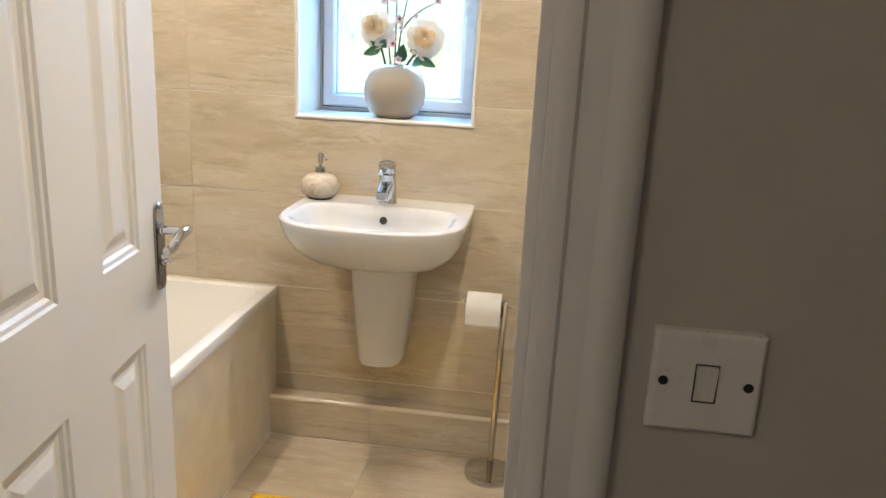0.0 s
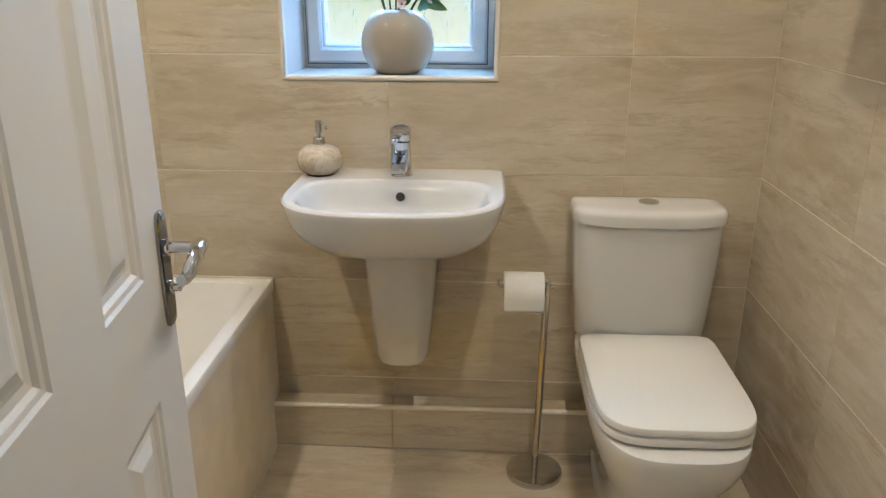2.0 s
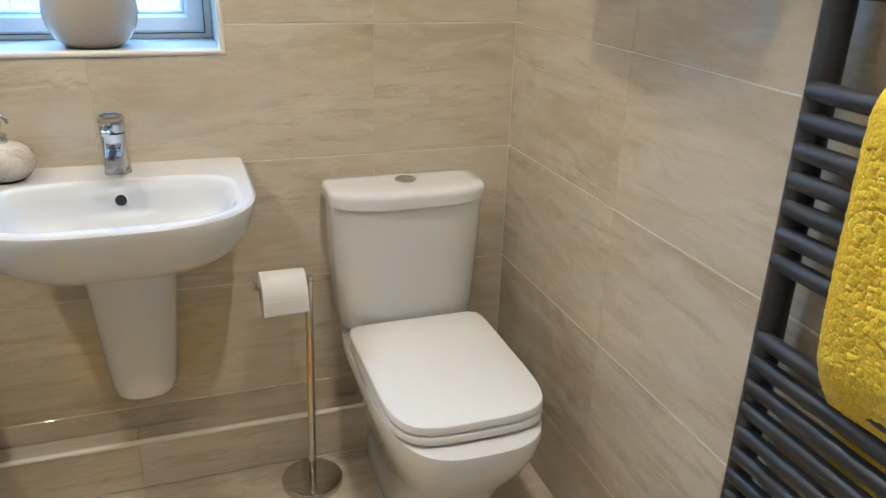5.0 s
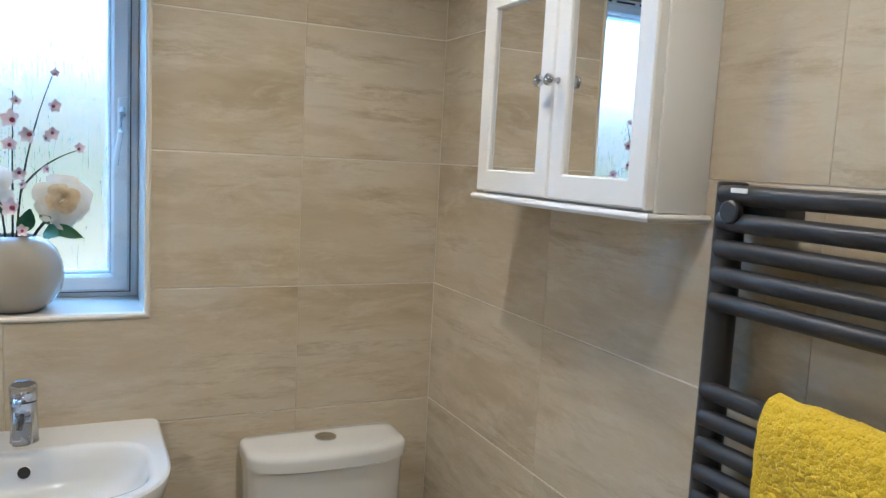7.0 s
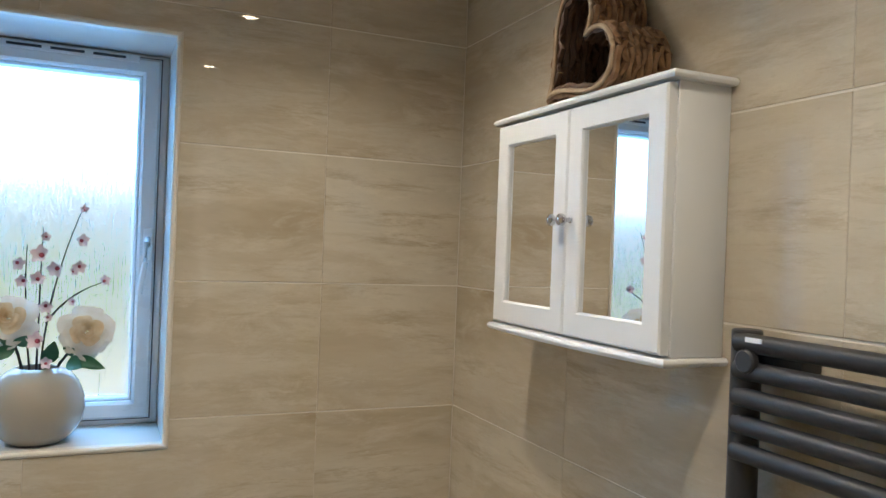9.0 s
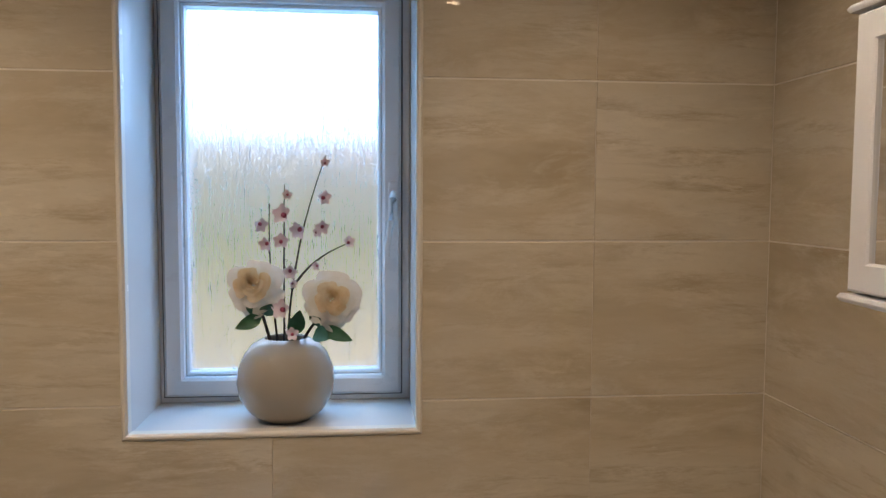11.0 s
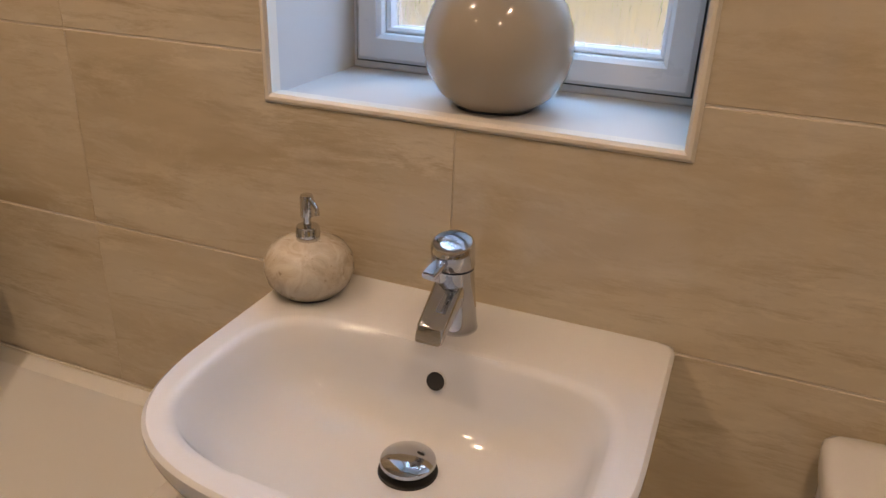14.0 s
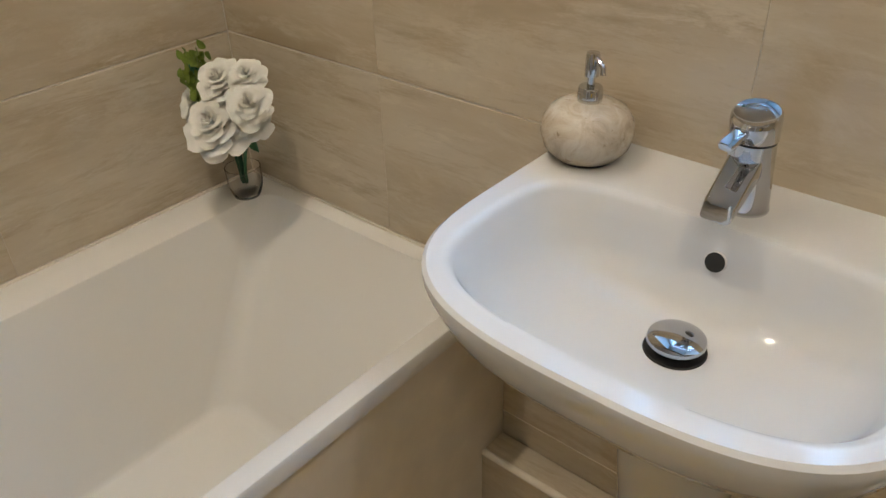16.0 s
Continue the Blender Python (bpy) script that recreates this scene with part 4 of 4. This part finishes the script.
# ---- flowers ----
def petal(bm, m, length, width, cup, curl):
    """One curved petal; its foot at m, growing along +z and leaning by cup, the lip curling outwards."""
    rows = []
    for i in range(6):
        t = i / 5
        w = width * (0.30 + 0.9 * t - 0.35 * t ** 3) * (1 if i < 5 else 0.80)
        row = []
        for j in range(6):
            s = (j / 5 - 0.5) * 2
            bend = cup * t ** 1.4 + curl * max(0, t - 0.6) ** 1.5
            z = length * (t - 0.06 * s * s * t)
            row.append(m @ Vector((w * s * 0.5, bend * length - 0.30 * width * s * s * (0.3 + t) * 0.8, z)))
        rows.append(row)
    return loft(rows, bm, False, False, closed=False)


def cup_petal(bm, base, az, span, rad, tall, flare, foot, rnd):
    """A rounded petal wrapped round the rose's axis."""
    rows = []
    lean = rnd.uniform(-0.05, 0.05)
    for i in range(8):
        t = i / 7
        row = []
        for j in range(9):
            s = (j / 8 - 0.5) * 2
            tt = t * (1 - 0.22 * s ** 4)
            rr = rad * (0.25 + 0.75 * tt ** 0.7) + flare * tt ** 3 + rad * 0.07 * s
            z = foot + tall * tt - 0.45 * flare * tt ** 5 + lean * rad * s
            wave = 0.075 * rad * math.sin(5 * s + az * 3) * tt ** 3
            a = az + span * s * (0.55 + 0.45 * tt ** 0.6)
            row.append(base @ Vector((math.cos(a) * (rr + wave), math.sin(a) * (rr + wave), z + wave)))
        rows.append(row)
    return loft(rows, bm, False, False, closed=False)


def rose(parent, at, radius, facing, outer, inner, seed, name="rose"):
    """A full rose: tight heart and widening whorls, looking along facing."""
    rnd = random.Random(seed)
    base = along(at, Vector(at) + Vector(facing))
    bms = {"heart": None, "petals": None}
    whorls = ((3, 0.08, 0.60, 0.03, 1.25), (3, 0.17, 0.55, 0.07, 1.10), (4, 0.27, 0.46, 0.13, 0.92), (4, 0.37, 0.34, 0.20, 0.88), (5, 0.46, 0.20, 0.28, 0.76), (5, 0.54, 0.06, 0.36, 0.76), (6, 0.60, -0.10, 0.42, 0.66))
    for k, (count, rad, top_, flare, span) in enumerate(whorls):
        key = "heart" if k < 4 else "petals"
        for i in range(count):
            az = 2 * math.pi * (i + 0.41 * k + rnd.uniform(-0.1, 0.1)) / count
            tall = (0.30 + 0.42 * rad) * radius * rnd.uniform(0.95, 1.05)
            bms[key] = cup_petal(bms[key], base, az, span, rad * radius, tall, flare * radius * rnd.uniform(0.7, 1.25), (top_ + rnd.uniform(-0.03, 0.03)) * radius - tall, rnd)
    ob = dpart(name, bms["petals"], outer, parent)
    dpart("heart", bms["heart"], inner, ob)
    return ob


def leaf_shape(bm, foot, tip, width, droop=0.0):
    """A pointed leaf with a folded midrib."""
    f, t = Vector(foot), Vector(tip)
    d = t - f
    side = d.cross(Vector((0.2, -1.0, 0.15))).normalized()
    nrm = side.cross(d).normalized()
    rows = []
    for i in range(9):
        u = i / 8
        w = width * 0.5 * (math.sin(math.pi * u ** 0.8) ** 0.8 if 0 < u < 1 else 0.02)
        c = f + d * u - Vector((0, 0, droop * u * u))
        rows.append([c - side * w + nrm * w * 0.35, c - side * w * 0.5 + nrm * w * 0.12, c, c + side * w * 0.5 + nrm * w * 0.12, c + side * w + nrm * w * 0.35])
    return loft(rows, bm, False, False, closed=False)


VX, VY, VZ = -0.302, 2.452, WIN_B
vase = thing("vase", "round glazed grey-cream ceramic vase on the window sill", "vase", (VX, VY, VZ))
part("body", lathe([(0.050, 0.002), (0.058, 0.004), (0.076, 0.020), (0.090, 0.045), (0.0955, 0.074), (0.0925, 0.102), (0.081, 0.130), (0.064, 0.149), (0.047, 0.158), (0.042, 0.1595), (0.040, 0.157), (0.043, 0.15), (0.06, 0.13)], 56, cap1=False), MAT_VASE, vase)
part("foot", lathe([(0.050, 0.0), (0.052, 0.0), (0.056, 0.003), (0.050, 0.004)], 40), MAT_SEAL, vase)
top = VZ + 0.156
flowers = thing("flower_arrangement", "artificial cream roses and pink blossom twigs in the vase", "flowers", (VX, VY, top - 0.05))
R1, R2 = Vector((-0.359, 2.425, 1.297)), Vector((-0.210, 2.420, 1.270))
rose(flowers, R1, 0.058, (-0.10, -1.0, 0.30), MAT_ROSE_OUT, MAT_ROSE_IN, 3)
rose(flowers, R2, 0.060, (0.10, -1.0, 0.22), MAT_ROSE_OUT, MAT_ROSE_IN, 8)
for p in (R1, R2):
    side = -1 if p.x < VX else 1
    foot = (VX + side * 0.014, VY - 0.01, top - 0.06)
    dpart("stem", tube(arc(foot, (VX + side * 0.035, VY - 0.01, top + 0.03), p + Vector((0, 0.02, -0.02)), 8), 0.0035, 8), MAT_STEM, flowers)
TW = [((VX + 0.002, VY, top - 0.06), (VX + 0.004, VY, top + 0.16), (-0.222, VY, 1.548)),
      ((VX - 0.004, VY + 0.01, top - 0.06), (VX - 0.003, VY, top + 0.14), (-0.302, VY, 1.492)),
      ((VX - 0.010, VY + 0.012, top - 0.06), (VX - 0.034, VY, top + 0.12), (-0.331, VY, 1.454)),
      ((-0.290, VY, 1.285), (-0.255, VY, 1.350), (-0.176, VY, 1.378))]
for p0, p1, p2 in TW:
    dpart("twig", tube(arc(p0, p1, p2, 12), 0.0030, 7, taper=0.35), MAT_STEM, flowers)


def blossom(at, r, facing, seed):
    rnd = random.Random(seed)
    base = along(at, Vector(at) + Vector(facing))
    bm = None
    for i in range(5):
        m = base @ Matrix.Rotation(2 * math.pi * i / 5 + rnd.uniform(-0.15, 0.15), 4, "Z") @ Matrix.Translation((0, r * 0.08, 0))
        bm = petal(bm, m, r * 0.75, r * 0.95, 1.0, 0.3)
    ob = dpart("blossom", bm, MAT_BLOSSOM, flowers)
    c = dpart("blossom_heart", lathe([(0.02 * r, 0.0), (0.22 * r, 0.15 * r), (0.20 * r, 0.40 * r), (0.02 * r, 0.5 * r)], 10, m=base), MAT_BLOSSOM_HEART, ob)


BLOOM = [(-0.223, 1.531, 0.011), (-0.229, 1.465, 0.017), (-0.269, 1.406, 0.021), (-0.229, 1.411, 0.017), (-0.242, 1.398, 0.012), (-0.299, 1.430, 0.024), (-0.295, 1.471, 0.012), (-0.349, 1.416, 0.017), (-0.332, 1.378, 0.017), (-0.308, 1.380, 0.018), (-0.181, 1.378, 0.015), (-0.238, 1.334, 0.011), (-0.291, 1.326, 0.017), (-0.288, 1.300, 0.011), (-0.299, 1.252, 0.023), (-0.285, 1.205, 0.015)]
for i, (x, z, r) in enumerate(BLOOM):
    blossom((x, VY - 0.012 - (0.03 if z < 1.3 else 0), z), r, (math.sin(i * 2.1) * 0.6, -1.0, 0.35 * math.cos(i * 1.3)), i)
for foot, tip, w in (((-0.345, 2.43, 1.235), (-0.392, 2.405, 1.222), 0.028), ((-0.340, 2.43, 1.240), (-0.322, 2.40, 1.270), 0.028), ((-0.345, 2.43, 1.245), (-0.372, 2.41, 1.262), 0.024),
                     ((-0.285, 2.44, 1.200), (-0.270, 2.40, 1.258), 0.034), ((-0.245, 2.44, 1.205), (-0.215, 2.40, 1.200), 0.034), ((-0.232, 2.43, 1.212), (-0.170, 2.405, 1.196), 0.028), ((-0.250, 2.43, 1.225), (-0.232, 2.41, 1.240), 0.026)):
    dpart("leaf", leaf_shape(None, foot, tip, w, 0.004), MAT_LEAF, flowers)

# ---- bouquet in a glass at the bath's corner ----
GX, GY, GZ = -1.243, 2.274, BATH_Z
glass = thing("glass_vase", "small clear glass vase on the bath rim", "vase", (GX, GY, GZ))
part("glass", lathe([(0.020, 0.0), (0.027, 0.001), (0.034, 0.022), (0.0350, 0.036), (0.0355, 0.064), (0.0343, 0.064), (0.0338, 0.036), (0.0328, 0.023), (0.0255, 0.006), (0.001, 0.005)], 40), MAT_CLEAR, glass)
bouquet = thing("rose_bouquet", "artificial white roses with lime green sprigs", "flowers", (GX, GY, GZ + 0.05))
BC = Vector((GX + 0.040, GY - 0.022, GZ + 0.226))
for i, (dx, dy, dz, r) in enumerate(((0.016, -0.060, -0.028, 0.060), (-0.062, -0.020, -0.022, 0.042), (0.062, -0.020, 0.020, 0.044), (0.006, -0.022, 0.050, 0.046), (0.040, 0.004, 0.062, 0.036), (0.052, -0.015, -0.024, 0.036))):
    p = BC + Vector((1.35 * dx, dy, 0.86 * dz))
    rose(bouquet, p, 1.06 * r, Vector((dx * 3.0 + 0.35, dy * 3.0 - 0.55, dz * 2.0 + 0.80)), MAT_WHITE_ROSE, MAT_WHITE_ROSE, 20 + i)
    dpart("stem", tube(arc((GX + dx * 0.12, GY + dy * 0.1, GZ + 0.03), (GX + dx * 0.15, GY, GZ + 0.12), p + Vector((0, 0.02, -0.015)), 8), 0.0032, 7), MAT_LEAF, bouquet)
rnd = random.Random(5)
bm = None
for i in range(90):
    p = BC + Vector((-0.056 + rnd.gauss(0, 0.013), -0.020 + rnd.gauss(0, 0.012), 0.034 + rnd.gauss(0, 0.022)))
    a = rnd.uniform(0, 6.28)
    bm = leaf_shape(bm, p, p + Vector((math.cos(a) * 0.020, rnd.uniform(-0.014, 0.004), math.sin(a) * 0.020)), 0.017)
for i in range(7):
    p = BC + Vector((-0.058 + rnd.gauss(0, 0.014), -0.026, 0.034 + rnd.gauss(0, 0.022)))
    dpart("bud", lathe([(0.001, -0.007), (0.005, -0.005), (0.007, 0.0), (0.005, 0.005), (0.001, 0.007)], 12, at=p), MAT_LEAF, bouquet, "dark green bud")
tagged(dpart("lime_sprig", bm, MAT_LIME, bouquet), kind="stuff")
for foot, tip, w in (((GX + 0.05, GY - 0.01, GZ + 0.17), (GX + 0.095, GY - 0.02, GZ + 0.14), 0.034), ((GX - 0.02, GY - 0.02, GZ + 0.15), (GX - 0.05, GY - 0.05, GZ + 0.125), 0.03), ((GX + 0.02, GY - 0.03, GZ + 0.15), (GX + 0.05, GY - 0.07, GZ + 0.125), 0.03)):
    dpart("leaf", leaf_shape(None, foot, tip, w, 0.01), MAT_LEAF, bouquet)

# ---- heart-shaped wicker basket on the cabinet ----
basket = thing("wicker_basket", "brown woven heart-shaped wicker basket on the cabinet", "basket", (0.57, 1.70, KZ1 + 0.011))


BKX0, BKX1, BKZ = 0.512, 0.622, KZ1 + 0.012


def heart(t, size):
    """A rounded heart in the y-z plane, standing on one flank."""
    a = 2 * math.pi * t
    u, v = 16 * math.sin(a) ** 3 / 34, (13 * math.cos(a) - 5 * math.cos(2 * a) - 2 * math.cos(3 * a) - math.cos(4 * a)) / 34
    c, s = math.cos(radians(-52)), math.sin(radians(-52))
    return size * (u * c - v * s), size * (u * s + v * c)


SEG = 72
low = min(heart(k / SEG, 0.215)[1] for k in range(SEG))


def heart_ring(depth, off, size=0.215):
    pts = []
    for k in range(SEG):
        y, z = heart(k / SEG, size)
        y2, z2 = heart((k + 0.5) / SEG, size)
        l = math.hypot(y, z) or 1
        w = off if isinstance(off, (int, float)) else off(k)
        pts.append((BKX0 + (BKX1 - BKX0) * depth, 1.668 - y * (1 + w / l), BKZ - low + z * (1 + w / l)))
    return pts


rings = [heart_ring(d, o) for d, o in ((0.0, 0.0), (0.5, 0.004), (1.0, -0.006))] + [heart_ring(1.0, -0.016)] + [heart_ring(d, o) for d, o in ((0.5, -0.006), (0.0, -0.009))]
# lining, back and inner strands take the wicker colour with shade painted in
dpart("lining", loft(rings, cap0=False, cap1=False), MAT_WICKER_SHADED, basket, "woven inside, shade put into its colour")
dpart("back", loft([heart_ring(1.0, -0.002), heart_ring(0.96, -0.002)]), MAT_WICKER_SHADED, basket)
for r_ in range(9):
    d = 0.06 + 0.105 * r_
    for lay_, mat in ((0.004, MAT_WICKER), (-0.010, MAT_WICKER_SHADED)):
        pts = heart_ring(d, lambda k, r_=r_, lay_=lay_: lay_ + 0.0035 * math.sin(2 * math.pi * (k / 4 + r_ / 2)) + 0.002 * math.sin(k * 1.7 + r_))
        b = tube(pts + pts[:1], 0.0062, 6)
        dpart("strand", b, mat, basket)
pts = heart_ring(0.0, -0.003)
b = tube(pts + pts[:2], 0.0042, 8)
dpart("rim_rope", b, MAT_ROPE, basket, "pale rope rim")


# ---- tiles, last: each one a piece of its wall or floor ----
TILE_CACHE = {}


def tile_mesh(outline, mat):
    """A tile 8 mm thick with eased edges, its outline in local x (length) and y (height), face towards +z."""
    key = (mat.name, tuple((round(u, 4), round(v, 4)) for u, v in outline))
    if key not in TILE_CACHE:
        b = bmesh.new()
        vs = [b.verts.new((u, v, 0)) for u, v in outline]
        f = b.faces.new(vs)
        f.normal_update()
        if f.normal.z < 0:
            f.normal_flip()
        rim = [e for e in f.edges]
        ext = bmesh.ops.extrude_face_region(b, geom=[f])
        for el in ext["geom"]:
            if isinstance(el, bmesh.types.BMVert):
                el.co.z += 0.0075
        top = [e for e in b.edges if all(v.co.z > 0.005 for v in e.verts)]
        bmesh.ops.bevel(b, geom=top, offset=0.0008, segments=1, affect="EDGES")
        TILE_CACHE[key] = put_mesh("tile", b, mat, False)
    return TILE_CACHE[key]


def lay(parent, u_joints, v_joints, place, mat, hole=None, gap=0.0003, bed=0.0016):
    """Tiles between the joints; place(u, v) poses a tile's centre. hole: (u0, v0, u1, v1) left open."""
    for u0, u1 in zip(u_joints, u_joints[1:]):
        for v0, v1 in zip(v_joints, v_joints[1:]):
            a, c, e, d = u0 + gap, v0 + bed, u1 - gap, v1 - bed
            if e - a < 0.01 or d - c < 0.01:
                continue
            shapes = [[(a, c), (e, c), (e, d), (a, d)]]
            if hole:
                h0, k0, h1, k1 = hole
                if a < h1 and e > h0 and c < k1 and d > k0:
                    shapes = []
                    left, right, low, high = h0 - a, e - h1, k0 - c, d - k1
                    if left > 0.004 and right <= 0.004 and low > 0.004:
                        shapes = [[(a, c), (e, c), (e, k0), (h0, k0), (h0, d), (a, d)]]
                    elif left > 0.004 and right <= 0.004 and high > 0.004:
                        shapes = [[(a, c), (h0, c), (h0, k1), (e, k1), (e, d), (a, d)]]
                    elif right > 0.004 and left <= 0.004 and low > 0.004:
                        shapes = [[(a, c), (e, c), (e, d), (h1, d), (h1, k0), (a, k0)]]
                    elif right > 0.004 and left <= 0.004 and high > 0.004:
                        shapes = [[(a, k1), (h1, k1), (h1, c), (e, c), (e, d), (a, d)]]
                    else:
                        if left > 0.004:
                            shapes.append([(a, c), (h0, c), (h0, d), (a, d)])
                        if right > 0.004:
                            shapes.append([(h1, c), (e, c), (e, d), (h1, d)])
                        if low > 0.004 and left <= 0.004 and right <= 0.004:
                            shapes.append([(a, c), (e, c), (e, k0), (a, k0)])
                        if high > 0.004 and left <= 0.004 and right <= 0.004:
                            shapes.append([(a, k1), (e, k1), (e, d), (a, d)])
            cu, cv = (u0 + u1) / 2, (v0 + v1) / 2
            for s in shapes:
                ob = new("tile", tile_mesh([(p - cu, q - cv) for p, q in s], mat))
                ob.matrix_world = place(cu, cv)
                ob.parent = parent


COURSES = [0.0] + [z for z in ROWS_Z if 0.02 < z < CEIL - 0.01] + [CEIL - 0.001]
face = -0.0075      # tiles are laid from their backs
lay(wall_north, [WEST, -0.917, -0.317, 0.283, EAST], COURSES, lambda u, v: Matrix.Translation((u, NORTH - face, v)) @ pose(0, 0, 0, 90, 0, 0), MAT_TILE, (WIN_W - 0.009, WIN_B - 0.009, WIN_E + 0.009, WIN_T + 0.009))
lay(wall_east, [-NORTH + 0.001, -1.843, -1.252, -SOUTH], COURSES, lambda u, v: Matrix.Translation((EAST - face, -u, v)) @ pose(0, 0, 0, 90, 0, -90), MAT_TILE)
lay(wall_west, [SOUTH, 1.243, 1.843, NORTH - 0.001], COURSES, lambda u, v: Matrix.Translation((WEST + face, u, v)) @ pose(0, 0, 0, 90, 0, 90), MAT_TILE)
lay(wall_south, [-EAST, -JAMB_E - 0.073], COURSES, lambda u, v: Matrix.Translation((-u, SOUTH + face, v)) @ pose(0, 0, 0, 90, 0, 180), MAT_TILE)
lay(wall_south, [-JAMB_W + 0.073, 1.12, -WEST], COURSES, lambda u, v: Matrix.Translation((-u, SOUTH + face, v)) @ pose(0, 0, 0, 90, 0, 180), MAT_TILE)
lay(floor, [-0.648, -0.30, 0.30, EAST], [SOUTH, 1.085, 1.685, LEDGE_Y], lambda u, v: Matrix.Translation((u, v, face)), MAT_FLOOR_TILE)
lay(pipe_boxing, [-0.652, -0.317, 0.283, EAST], [0.001, LEDGE_Z - 0.006], lambda u, v: Matrix.Translation((u, LEDGE_Y - face, v)) @ pose(0, 0, 0, 90, 0, 0), MAT_TILE)
lay(pipe_boxing, [-0.652, -0.317, 0.283, EAST], [LEDGE_Y + 0.006, NORTH - 0.001], lambda u, v: Matrix.Translation((u, v, LEDGE_Z + face)), MAT_TILE)
dpart("edge_trim", tube([(-0.652, LEDGE_Y + 0.005, LEDGE_Z - 0.005), (EAST, LEDGE_Y + 0.005, LEDGE_Z - 0.005)], 0.0075, 12), MAT_TRIM, pipe_boxing, "cream tile trim")
lay(bath, [SOUTH, 1.243, 1.843, LEDGE_Y], [0.002, 0.19, BATH_Z - 0.034], lambda u, v: Matrix.Translation((BATH_E - 0.0095, u, v)) @ pose(0, 0, 0, 90, 0, 90), MAT_TILE)
